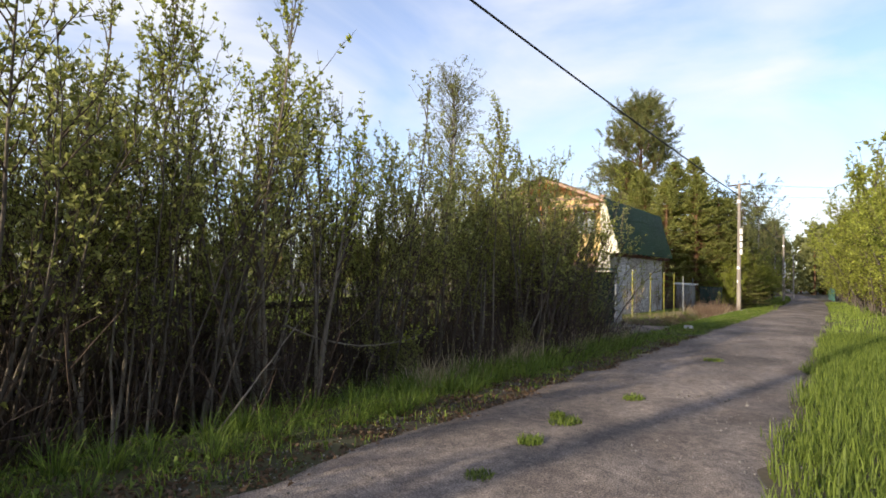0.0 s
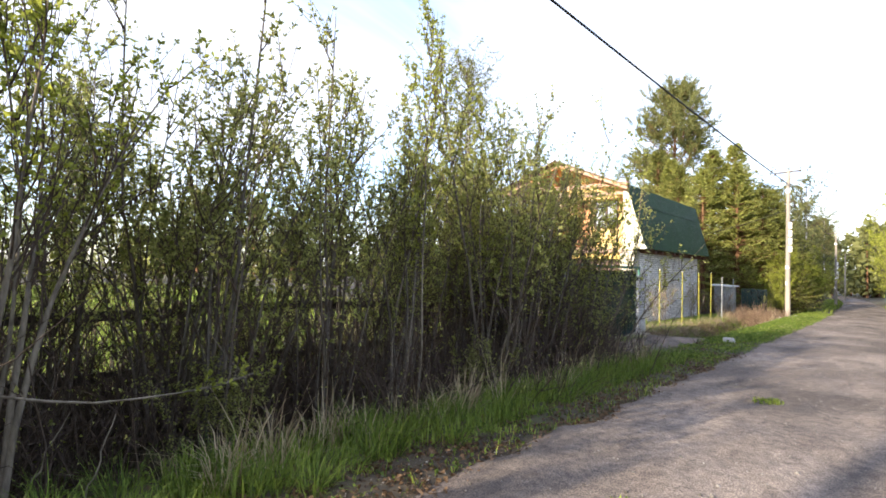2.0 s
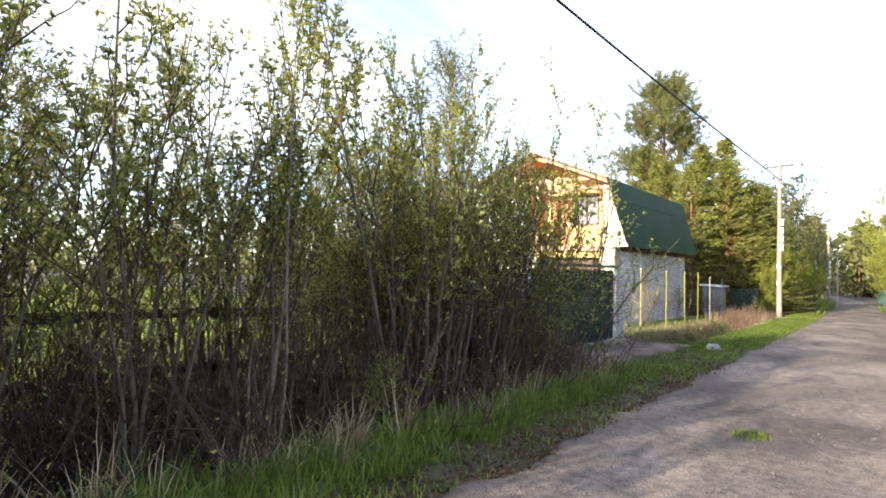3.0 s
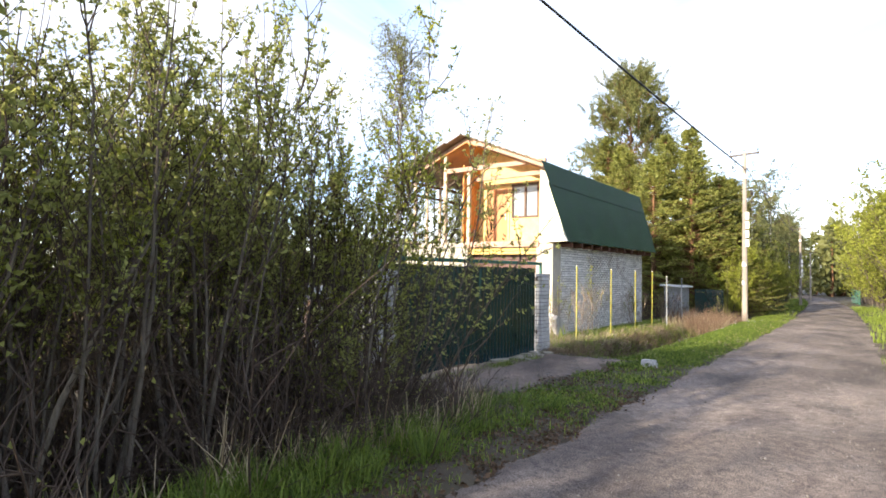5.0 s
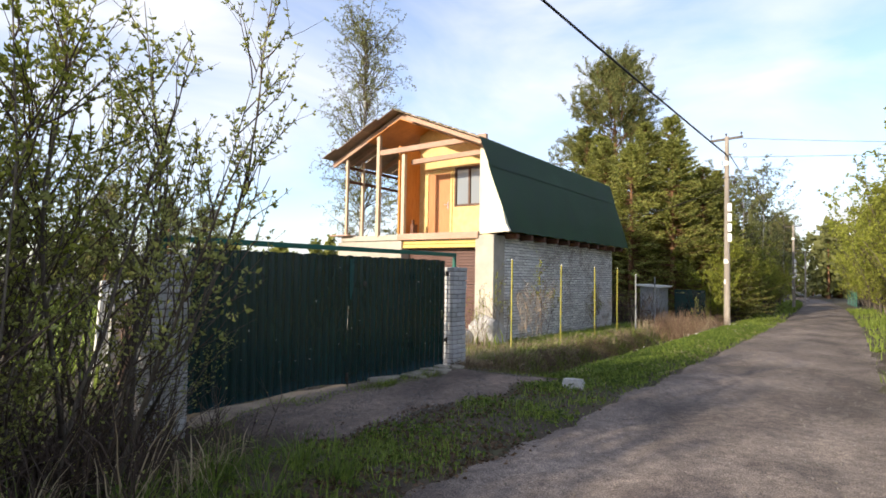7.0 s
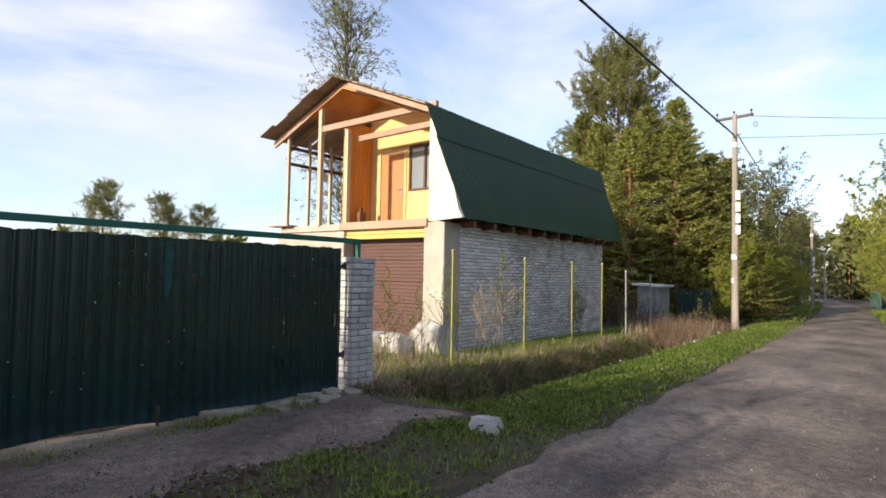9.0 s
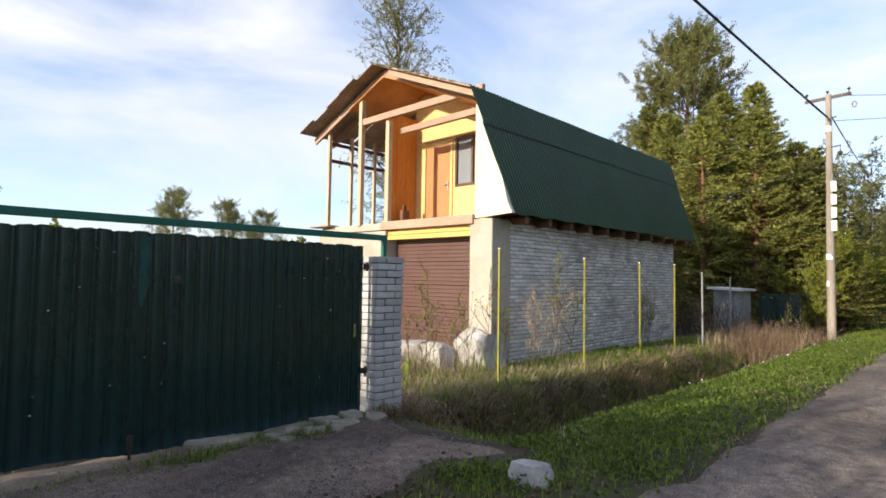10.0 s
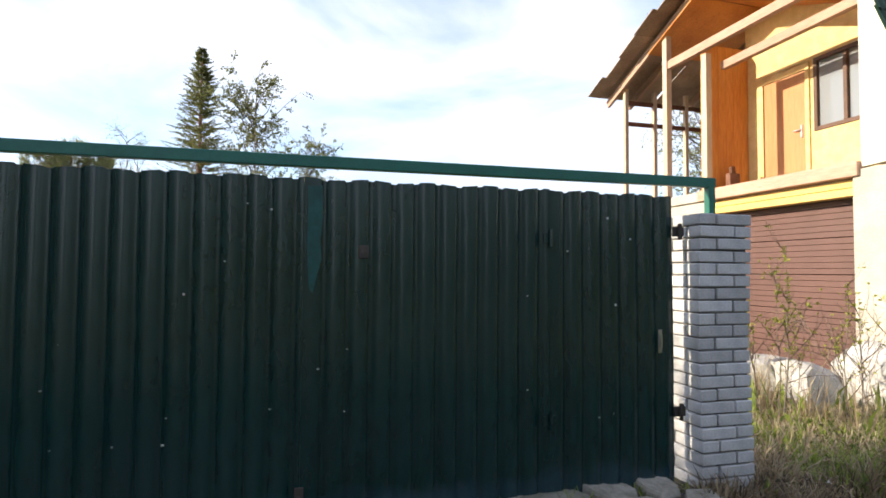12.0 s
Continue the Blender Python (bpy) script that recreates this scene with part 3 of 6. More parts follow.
# cream front panel beside the steep roof
bm = bmesh.new()
slab(bm, [(-7.98, HY0 + 0.02, 2.72), (-7.12, HY0 + 0.02, 2.77), (-7.22, HY0 + 0.02, 2.95), (-7.76, HY0 + 0.02, 4.98), (-7.98, HY0 + 0.02, 5.06)], 0.09, (0, 1, 0))
part("front_panel", bm, M_WHITE, house, "cream painted triangular front panel")
bm = bmesh.new()
box(bm, -7.90, -7.80, HY0 + 0.12, HY1, 2.74, 4.75)
part("knee_wall", bm, M_YELLOW, house)

# balcony posts, tie beams and rails
for x, y, top in ((-12.68, HY0 + 0.02, 5.12), (-12.68, 22.80, 5.12), (-12.68, 23.55, 5.12), (-12.68, 25.6, 5.1), (-12.68, 27.8, 5.1), (-12.68, 30.2, 5.1), (-11.37, HY0 - 0.02, 5.72), (-10.47, HY0 + 0.03, 5.0), (-10.9, 26.0, 5.9), (-10.9, 30.2, 5.9)):
    bm = bmesh.new()
    w = 0.055 if x > -12 else 0.04
    box(bm, x - w, x + w, y - w, y + w, 2.74, top, 0.005)
    part("post", bm, M_PALEWOOD, house)
for a, b, w, h in (((-11.32, HY0, 5.12), (-7.78, HY0, 5.14), 0.10, 0.14), ((-10.42, HY0 + 0.32, 4.82), (-7.80, HY0 + 0.32, 4.86), 0.10, 0.13)):
    bm = bmesh.new()
    bar(bm, a, b, w, h)
    part("tie_beam", bm, M_BEAM, house)
for a, b in (((-12.68, HY0, 4.43), (-12.68, 30.2, 4.43)), ((-12.68, HY0, 4.85), (-12.68, 30.2, 4.85)), ((-12.68, 30.2, 3.6), (-10.9, 30.2, 3.6))):
    bm = bmesh.new()
    bar(bm, a, b, 0.05, 0.08)
    part("rail", bm, M_RAFTER, house)

# roof: two upper slopes of sheet on rafters, steep corrugated slope to the lane
RX, RZ = -10.55, 6.16
BX, BZ = -7.69, 5.0
WX, WZ = -13.23, 5.04
YF, YB = 21.65, 30.55
for y0 in np.arange(YF, YB, 1.12):
    bm = bmesh.new()
    y1 = min(y0 + 1.10, YB)
    jag = 0.03 * math.sin(y0 * 5)
    slab(bm, [(RX, y0 + jag, RZ), (RX, y1, RZ), (BX, y1, BZ), (BX, y0 - jag, BZ)], 0.03, (0.37, 0, 0.93))
    part("roof_sheet", bm, M_SLATE, house)
for k in range(5):
    t0, t1 = k / 5, (k + 1) / 5
    for y0 in np.arange(YF, YB, 1.5):
        y1 = min(y0 + 1.48, YB)
        jag = 0.05 * math.sin(y0 * 3 + k * 2)
        bm = bmesh.new()
        slab(bm, [(RX + (WX - RX) * t0, y0 + jag, RZ + (WZ - RZ) * t0 + 0.012 * k), (RX + (WX - RX) * t0, y1, RZ + (WZ - RZ) * t0 + 0.012 * k),
                  (RX + (WX - RX) * t1, y1, RZ + (WZ - RZ) * t1 + 0.012 * k), (RX + (WX - RX) * t1, y0 + jag, RZ + (WZ - RZ) * t1 + 0.012 * k)], 0.018, (-0.38, 0, 0.92))
        part("roof_sheet", bm, M_SLATE, house)
rr = random.Random(8)
bm = bmesh.new()
for i in range(70):
    t = rr.random()
    x, z = RX + (BX - RX) * t, RZ + (BZ - RZ) * t
    bmesh.ops.create_icosphere(bm, subdivisions=1, radius=1, matrix=Matrix.Translation((x, YF + rr.uniform(-0.03, 0.05), z + 0.03)) @ Matrix.Diagonal((rr.uniform(0.02, 0.06), 0.03, rr.uniform(0.012, 0.028), 1)))
tagged(part("moss", bm, M_MOSS, house), kind="stuff")
for s, (ex, ez) in (("e", (BX, BZ)), ("w", (WX, WZ))):
    for y in (YF + 0.40, 22.55, 23.9, 25.4, 26.9, 28.4, 29.9):
        bm = bmesh.new()
        bar(bm, (RX, y, RZ - 0.10), (ex + (0.05 if s == "w" else -0.05), y, ez - 0.10), 0.06, 0.15)
        part("rafter", bm, M_BEAM, house)
bm = bmesh.new()
slab(bm, [(RX + 0.02, YF + 0.34, RZ - 0.20), (RX + 0.02, BACK, RZ - 0.20), (BX - 0.25, BACK, BZ - 0.10), (BX - 0.25, YF + 0.34, BZ - 0.10)], 0.02, (0.37, 0, 0.93))
part("soffit", bm, M_ORANGE, house, "orange boards under the roof")
bm = bmesh.new()
slab(bm, [(RX + 0.01, YF + 0.34, RZ - 0.205), (RX + 0.01, BACK + 0.3, RZ - 0.205), (-11.75, BACK + 0.3, RZ - 0.70), (-11.75, YF + 0.34, RZ - 0.70)], 0.02, (-0.37, 0, 0.93))
part("soffit", bm, M_ORANGE, house)
bm = bmesh.new()
bar(bm, (RX + 0.42, YF + 0.14, RZ - 0.25), (BX, YF + 0.10, BZ - 0.08), 0.03, 0.11)
part("bargeboard", bm, M_BEAM, house)

# steep corrugated slope, leaning forward at the top
def steep(u, v):
    """u along the house, v from the top down."""
    top = np.stack([np.full_like(u, BX), 21.60 + u * 8.95, np.full_like(u, BZ + 0.03)], -1)
    low = np.stack([np.full_like(u, -7.18), 22.32 + u * 8.88, np.full_like(u, 2.77)], -1)
    return top + (low - top) * v[..., None]


for row, (v0, v1) in enumerate(((0.0, 0.30), (0.28, 1.0))):
    U, V = np.meshgrid(np.linspace(0, 1, 8 * 94 + 1), np.linspace(v0, v1, 6), indexing="ij")
    P = steep(U, V)
    wave = 0.013 * np.sin(U * 94 * 2 * np.pi) + (0.022 if row == 0 else 0.0) + 0.006 * np.sin(U * 21 + V * 9)
    P[..., 0] += wave
    P[..., 2] += 0.2 * wave - (0.012 * np.sin(U * 70) * (V > 0.99))
    k = np.arange(U.size).reshape(U.shape)
    F = np.stack([k[:-1, :-1], k[1:, :-1], k[1:, 1:], k[:-1, 1:]], -1).reshape(-1, 4)
    inner = P.copy()
    inner[..., 0] -= 0.006
    V2, F2 = join_arrays([(P.reshape(-1, 3), F), (inner.reshape(-1, 3), F[:, ::-1])])
    mesh_np("steep_roof", V2, F2, M_ROOF, house, "dark green corrugated roofing", smooth=True)
for y in np.arange(22.75, 31.0, 0.78):
    bm = bmesh.new()
    box(bm, -7.95, -7.22, y - 0.05, y + 0.05, 2.62, 2.76, 0.006)
    part("rafter_end", bm, M_RAFTER, house)
bm = bmesh.new()
box(bm, HX1 - 0.36, HX1 + 0.03, HY0 + 0.57, HY1 + 0.1, 2.725, 2.79, 0.006)
part("wall_plate", bm, M_RAFTER, house)

# ---- gate and its brick piers ----
def gate_sheet(name, y0, y1, parent, seed, x=-6.0):
    """A profiled steel sheet with shallow trapezoid ribs and an uneven top edge."""
    r = np.random.default_rng(seed)
    pitch = 0.122
    prof, y = [], y0
    while y < y1:
        for dy, dx in ((0, 0.014), (0.042, 0.0155), (0.084, 0.014), (0.090, 0.0), (0.116, 0.0)):
            if y + dy < y1:
                prof.append((y + dy, dx))
        y += pitch
    prof.append((y1, prof[-1][1]))
    prof = np.array(prof)
    zs = np.linspace(0, 1, 9)
    Y, Z = np.meshgrid(prof[:, 0], zs, indexing="ij")
    X = x + prof[:, 1][:, None] + 0.005 * np.sin(Y * 3.1 + seed) * np.sin(Z * 4) + r.normal(0, 0.0012, Y.shape)
    low = 0.245 + 0.055 * np.exp(-((Y - 15.1) / 0.6) ** 2) - 0.018 * (Y - 14) + 0.008 * np.sin(Y * 5)
    high = 1.937 + 0.006 * np.sin(Y * 2.2 * np.pi / pitch * 0.33 + seed) + 0.006 * (prof[:, 1][:, None] > 0)
    P = np.stack([X, Y, low + (high - low) * Z], -1)
    k = np.arange(Y.size).reshape(Y.shape)
    F = np.stack([k[:-1, :-1], k[1:, :-1], k[1:, 1:], k[:-1, 1:]], -1).reshape(-1, 4)
    B = P.copy()
    B[..., 0] -= 0.004
    V2, F2 = join_arrays([(P.reshape(-1, 3), F[:, ::-1]), (B.reshape(-1, 3), F)])
    return mesh_np(name, V2, F2, M_GREENTIN, parent)


gate = thing("gate", (-6.0, 15.8, 0.25), "closed dark green profiled steel double gate with a wicket", "gate")
gate_sheet("gate_leaf", 13.56, 15.7795, gate, 1)
gate_sheet("gate_leaf", 15.7815, 17.1595, gate, 2)
wicket = gate_sheet("wicket_door", 17.1615, 18.0, gate, 3)
for y0, y1 in ((13.57, 15.77), (15.79, 17.99)):
    bm = bmesh.new()
    for z in (0.36, 1.12, 1.86):
        box(bm, -6.06, -6.02, y0, y1, z - 0.02, z + 0.02, 0.004)
    for y in (y0, y1) if y1 < 16 else (y0, 17.16, y1):
        box(bm, -6.06, -6.02, y - 0.02, y + 0.02, 0.30, 1.92, 0.004)
    part("gate_frame", bm, M_GREENPIPE, gate)
for y, z in ((18.03, 1.72), (18.03, 0.62), (17.16, 1.66), (17.16, 0.62)):
    bm = bmesh.new()
    rod(bm, (-5.965, y, z - 0.05), (-5.965, y, z + 0.05), 0.013, 0.013, 8)
    box(bm, -5.99, -5.975, y - 0.04, y + 0.04, z - 0.03, z + 0.03, 0.003)
    part("hinge", bm, M_GREENTIN if y < 18 else M_IRON, gate)
bm = bmesh.new()
slab(bm, [(-5.985, y, z) for y, z in ((15.80, 1.90), (15.872, 1.905), (15.876, 1.74), (15.866, 1.62), (15.872, 1.52), (15.85, 1.44), (15.83, 1.35), (15.812, 1.37), (15.80, 1.55))], 0.005, (1, 0, 0))
part("paint_patch", bm, M_TEAL, gate, "fresh teal touch-up paint")
rg = random.Random(4)
bm = bmesh.new()
for i in range(26):
    y, z = rg.uniform(14, 17.95), rg.uniform(0.5, 1.85)
    s = rg.uniform(0.003, 0.009)
    bmesh.ops.create_icosphere(bm, subdivisions=1, radius=1, matrix=Matrix.Translation((-5.984, y, z)) @ Matrix.Diagonal((0.004, s, s * rg.uniform(0.5, 1), 1)))
tagged(part("rivets", bm, M_CHROME, gate), kind="stuff")
bm = bmesh.new()
box(bm, -5.984, -5.972, 16.06, 16.115, 1.53, 1.60, 0.004)
rod(bm, (-5.974, 16.088, 1.57), (-5.958, 16.088, 1.57), 0.012, 0.012, 8)
part("lock_plate", bm, M_IRON, gate, "small dark lock plate")
bm = bmesh.new()
box(bm, -5.985, -5.974, 17.88, 17.905, 0.98, 1.12, 0.003)
bar(bm, (-5.966, 17.892, 1.01), (-5.966, 17.892, 1.09), 0.01, 0.012, 0.002)
part("pull_handle", bm, M_CHROME, gate)
bm = bmesh.new()
box(bm, -5.975, -5.962, 15.755, 15.80, 0.26, 0.38, 0.003)
rod(bm, (-5.955, 15.775, 0.12), (-5.955, 15.775, 0.34), 0.012, 0.012, 8)
part("drop_bolt", bm, M_DARKWOOD, gate)

crossbar = thing("gate_crossbar", (-6.03, 15.8, 1.83), "green square steel tube over the gate, on the brick piers", "crossbar")
bm = bmesh.new()
bar(bm, (-6.03, 13.26, 2.025), (-6.03, 18.34, 2.045), 0.05, 0.062)
part("tube", bm, M_GREENPIPE, crossbar)
for y in (13.29, 18.31):
    bm = bmesh.new()
    box(bm, -6.055, -6.005, y - 0.025, y + 0.025, 1.80, 2.02, 0.004)
    part("upright", bm, M_GREENPIPE, crossbar)


def brick_mesh(name, dx, dy, dz, material=None):
    bm = bmesh.new()
    box(bm, -dx / 2, dx / 2, -dy / 2, dy / 2, -dz / 2, dz / 2, 0.005)
    me = bpy.data.meshes.new(name)
    bm.to_mesh(me)
    bm.free()
    me.materials.append(material or M_WHITEBRICK)
    return me


BRICK_Y = brick_mesh("brick", 0.118, 0.25, 0.066)
BRICK_X = brick_mesh("brick", 0.25, 0.118, 0.066)


def lay(me, x, y, z, parent, turn=0.0):
    ob = new("brick", me)
    ob.parent = parent
    ob.location = Vector((x, y, z)) - origin_of(parent)
    ob.rotation_euler = (0, 0, turn)
    return ob


def pier(cx, cy, base, name_label, seed):
    r = random.Random(seed)
    p = thing("gate_pier", (cx, cy, base), name_label, "brick pier", "gate piers")
    bm = bmesh.new()
    box(bm, cx - 0.172, cx + 0.172, cy - 0.172, cy + 0.172, base - 0.12, base + 24 * 0.0765 - 0.006)
    part("core", bm, M_MORTAR, p)
    for i in range(24):
        z = base + 0.0382 + i * 0.0765
        lean = 0.012 * math.sin(i * 0.35)
        for k in range(4):
            # pinwheel bond: one and a half bricks on each face, turned course by course
            flip = 1 if i % 2 else -1
            ox, oy = ((0.131 * 1, 0.066 * flip), (-0.066 * flip, 0.131), (-0.131, -0.066 * flip), (0.066 * flip, -0.131))[k]
            me = (BRICK_Y, BRICK_X)[k % 2]
            lay(me, cx + ox + r.uniform(-0.003, 0.003) + lean, cy + oy + r.uniform(-0.003, 0.003), z + r.uniform(-0.002, 0.002), p, r.uniform(-0.012, 0.012))
    return p


pier(-6.085, 18.30, 0.0, "white brick gate pier beside the ditch", 1)
pier(-6.085, 13.325, 0.03, "white brick gate pier behind willow stems", 2)

# ---- slabs under the gate ----
def rock(name, at, size, seed, material, label, category, group=""):
    """A broken lump with flat facets."""
    bm = bmesh.new()
    bmesh.ops.create_icosphere(bm, subdivisions=3, radius=1)
    r = random.Random(seed)
    cuts = [Vector((r.uniform(-1, 1), r.uniform(-1, 1), r.uniform(-1, 1))).normalized() for _ in range(5)] + [Vector((sx + r.uniform(-0.25, 0.25), sy + r.uniform(-0.25, 0.25), sz + r.uniform(-0.25, 0.25))).normalized() for sx, sy, sz in ((1, 0, 0), (-1, 0, 0), (0, 1, 0), (0, -1, 0), (0, 0, 1), (0, 0, -1))]
    for v in bm.verts:
        p = v.co.copy()
        for c in cuts:
            over = p.dot(c) - 0.58
            if over > 0:
                p -= c * over * 0.97
        p += Vector(noise.noise_vector(p * 2.3 + Vector((seed, 0, 0)))) * 0.045
        v.co = Vector((p.x * size[0], p.y * size[1], p.z * size[2])) + Vector(at)
    ob = part(name, bm, material)
    return tagged(ob, label, category, group)


def broken_slab(x, y, dx, dy, seed):
    """A flat broken stone plate with a ragged outline and a chipped upper edge, lying slightly tilted."""
    r = random.Random(seed)
    n = 9
    bm = bmesh.new()
    ring = []
    for k in range(n):
        a = 2 * math.pi * (k + r.uniform(-0.3, 0.3)) / n
        q = (abs(math.cos(a)) ** 3 + abs(math.sin(a)) ** 3) ** (-1 / 3) * r.uniform(0.82, 1.05)
        ring.append((dx * q * math.cos(a), dy * q * math.sin(a)))
    z = float(ground_z(x, y))
    sx, sy = r.uniform(-0.10, 0.10), r.uniform(-0.08, 0.08)
    top = 0.055 + 0.02 * r.random()
    rows = [(1.04, -0.06), (1.0, top - 0.018), (0.93, top)]
    vs = [[bm.verts.new((x + p * f, y + q * f, z + h + (sx * p + sy * q) * (h > 0))) for p, q in ring] for f, h in rows]
    for lo, hi in zip(vs, vs[1:]):
        for k in range(n):
            bm.faces.new((lo[k], lo[(k + 1) % n], hi[(k + 1) % n], hi[k]))
    bm.faces.new(vs[-1])
    bm.faces.new(vs[0][::-1])
    tagged(part("paving_slab", bm, M_SLAB), "cracked pale stone slab under the gate", "slab", "slabs under the gate")


for i, (x, y, dx, dy) in enumerate(((-5.95, 16.50, 0.13, 0.36), (-5.90, 17.10, 0.17, 0.27), (-5.67, 17.22, 0.08, 0.13), (-5.93, 17.52, 0.16, 0.16), (-5.70, 17.60, 0.11, 0.17), (-5.92, 17.83, 0.14, 0.13), (-5.66, 17.93, 0.12, 0.11), (-5.56, 17.40, 0.06, 0.07), (-5.55, 16.88, 0.06, 0.09), (-5.72, 16.86, 0.08, 0.10))):
    broken_slab(x, y, dx, dy, 40 + i)


def sand_lip(u, v):
    y = 13.62 + v * 3.1
    x = -6.12 + u * (0.30 + 0.05 * np.sin(v * 17) + 0.03 * np.sin(v * 41))
    return np.stack([x, y, ground_z(x, y) + 0.055 - 0.05 * u ** 3 + 0.012 * np.sin(y * 6) * (1 - u)], -1)


sheet("pavement", np.linspace(0, 1, 8), np.linspace(0, 1, 60), sand_lip, M_SAND, "pale sandy concrete lip under the gate", "threshold")


rock("stone", (-3.52, 17.55, 0.29), (0.20, 0.16, 0.11), 3, M_DEBRIS, "pale broken concrete lump on the verge", "stone")
rock("stone", (-4.15, 22.2, 0.10), (0.09, 0.08, 0.06), 4, M_DEBRIS, "pale stone at the ditch edge", "stone")
rock("stone", (-4.35, 23.4, 0.03), (0.09, 0.07, 0.06), 6, M_DEBRIS, "pale stone at the ditch edge", "stone")
rock("stone", (-8.62, 21.2, 0.13), (0.74, 0.60, 0.60), 11, M_DEBRIS, "large white concrete lump before the garage", "rubble", "rubble before the garage")
rock("stone", (-7.86, 21.25, 0.18), (0.60, 0.55, 0.48), 12, M_DEBRIS, "grey-white concrete lump before the garage", "rubble", "rubble before the garage")
rock("stone", (-7.34, 21.55, 0.36), (0.50, 0.44, 0.64), 17, M_DEBRIS, "tall white concrete lump tilted against the column", "rubble", "rubble before the garage")

# ---- line posts along the plot ----
for i, (x, y, top) in enumerate(((-6.15, 20.55, 2.03), (-6.11, 22.85, 1.97), (-6.09, 25.0, 1.96), (-6.07, 26.68, 1.96), (-5.96, 28.1, 1.80), (-5.9, 30.0, 1.72))):
    p = thing("fence_post", (x, y, float(ground_z(x, y)) - 0.2), "slim yellow-painted steel post standing in dry grass" if i < 4 else "slim grey-green steel post in dry grass", "post", "line of posts")
    bm = bmesh.new()
    z0 = float(ground_z(x, y)) - 0.25
    tilt = 0.02 * math.sin(i * 2.4)
    bar(bm, (x, y, z0), (x + tilt, y - tilt, top), 0.029, 0.029)
    part("tube", bm, M_POST if i < 4 else M_SHED, p)
    bm = bmesh.new()
    bar(bm, (x + tilt, y - tilt, top), (x + tilt, y - tilt, top + 0.012), 0.04, 0.04, 0.002)
    part("cap", bm, M_PORCELAIN, p)

# ---- poles and wires ----
def utility_pole(x, y, z0, height, r, label, plates=True):
    p = thing("utility_pole", (x, y, z0), label, "utility pole", "poles along the lane")
    bm = bmesh.new()
    rod(bm, (x, y, z0 - 0.3), (x + 0.02, y, z0 + height), r, r * 0.62, 14)
    part("pole", bm, M_POLE, p, smooth=False)
    bm = bmesh.new()
    bar(bm, (x - 0.55, y, z0 + height - 0.12), (x + 0.55, y + 0.06, z0 + height - 0.05), 0.07, 0.08)
    part("crossarm", bm, M_IRON, p)
    for dx in (-0.5, 0.0, 0.5):
        bm = bmesh.new()
        rod(bm, (x + dx, y, z0 + height - 0.06), (x + dx, y, z0 + height + 0.08), 0.012, 0.012, 6)
        bmesh.ops.create_icosphere(bm, subdivisions=2, radius=0.04, matrix=Matrix.Translation((x + dx, y, z0 + height + 0.08)))
        part("insulator", bm, M_IRON, p)
    if plates:
        bm = bmesh.new()
        for k in range(16):
            a, b = k / 16 * 2 * math.pi, (k + 1) / 16 * 2 * math.pi
            bar(bm, (x + 0.62 + 0.05 * math.cos(a), y - 0.03, z0 + height - 0.40 + 0.08 * math.sin(a)), (x + 0.62 + 0.05 * math.cos(b), y - 0.03, z0 + height - 0.40 + 0.08 * math.sin(b)), 0.02, 0.02, 0)
        part("hook", bm, M_IRON, p)
        bm = bmesh.new()
        bar(bm, (x, y - 0.1, z0 + height - 0.75), (x + 0.22, y - 0.1, z0 + height - 0.68), 0.03, 0.03)
        part("cable_clamp", bm, M_IRON, p)
        bm = bmesh.new()
        bar(bm, (x - 0.14, y - 0.05, z0 + height - 1.55), (x + 0.3, y - 0.05, z0 + height - 1.5), 0.035, 0.035)
        rod(bm, (x + 0.28, y - 0.05, z0 + height - 1.52), (x + 0.28, y - 0.05, z0 + height - 1.66), 0.01, 0.01, 6)
        bmesh.ops.create_uvsphere(bm, u_segments=10, v_segments=6, radius=0.07, matrix=Matrix.Translation((x + 0.28, y - 0.05, z0 + height - 1.72)))
        part("bracket", bm, M_IRON, p)
        for k in range(4):
            z = z0 + height - 2.65 - k * 0.37
            bm = bmesh.new()
            box(bm, x + 0.06, x + 0.19, y - 0.16, y - 0.10, z - 0.145, z + 0.145, 0.008)
            part("plate", bm, M_PORCELAIN, p)
        for z in (z0 + height - 1.08, z0 + 2.25, z0 + 1.5):
            bm = bmesh.new()
            rod(bm, (x, y, z), (x + 0.001, y, z + 0.16), r * 0.9, r * 0.88, 14)
            part("painted_band", bm, M_PORCELAIN, p)
    return p


utility_pole(-4.20, 33.1, 0.02, 6.95, 0.115, "weathered wooden utility pole with white plates, standing on the grass verge")
utility_pole(-3.95, 59.0, -0.45, 6.2, 0.11, "weathered wooden utility pole farther along the lane", True)
utility_pole(-4.6, 84.0, -0.8, 5.6, 0.10, "weathered wooden utility pole far along the lane", False)
utility_pole(-8.0, -23.1, 0.6, 9.3, 0.13, "weathered wooden utility pole behind the willow thicket", False)
# unseen; placed on the line of the long shadow across the lane
utility_pole(-5.05, -14.0, 0.6, 10.2, 0.17, "unseen wooden utility pole beside the lane start, placed for its shadow", False)


def wire(name, a, b, sag, r, label):
    a, b = np.array(a, float), np.array(b, float)
    t = np.linspace(0, 1, 40)[:, None]
    line = a + (b - a) * t
    line[:, 2] -= sag * 4 * (t[:, 0] * (1 - t[:, 0]))
    v, f = tubes(line[None], np.full((1, 40), r), 6)
    ob = mesh_np(name, v, f, M_WIRE)
    tagged(ob, label, "cable", "overhead lines")


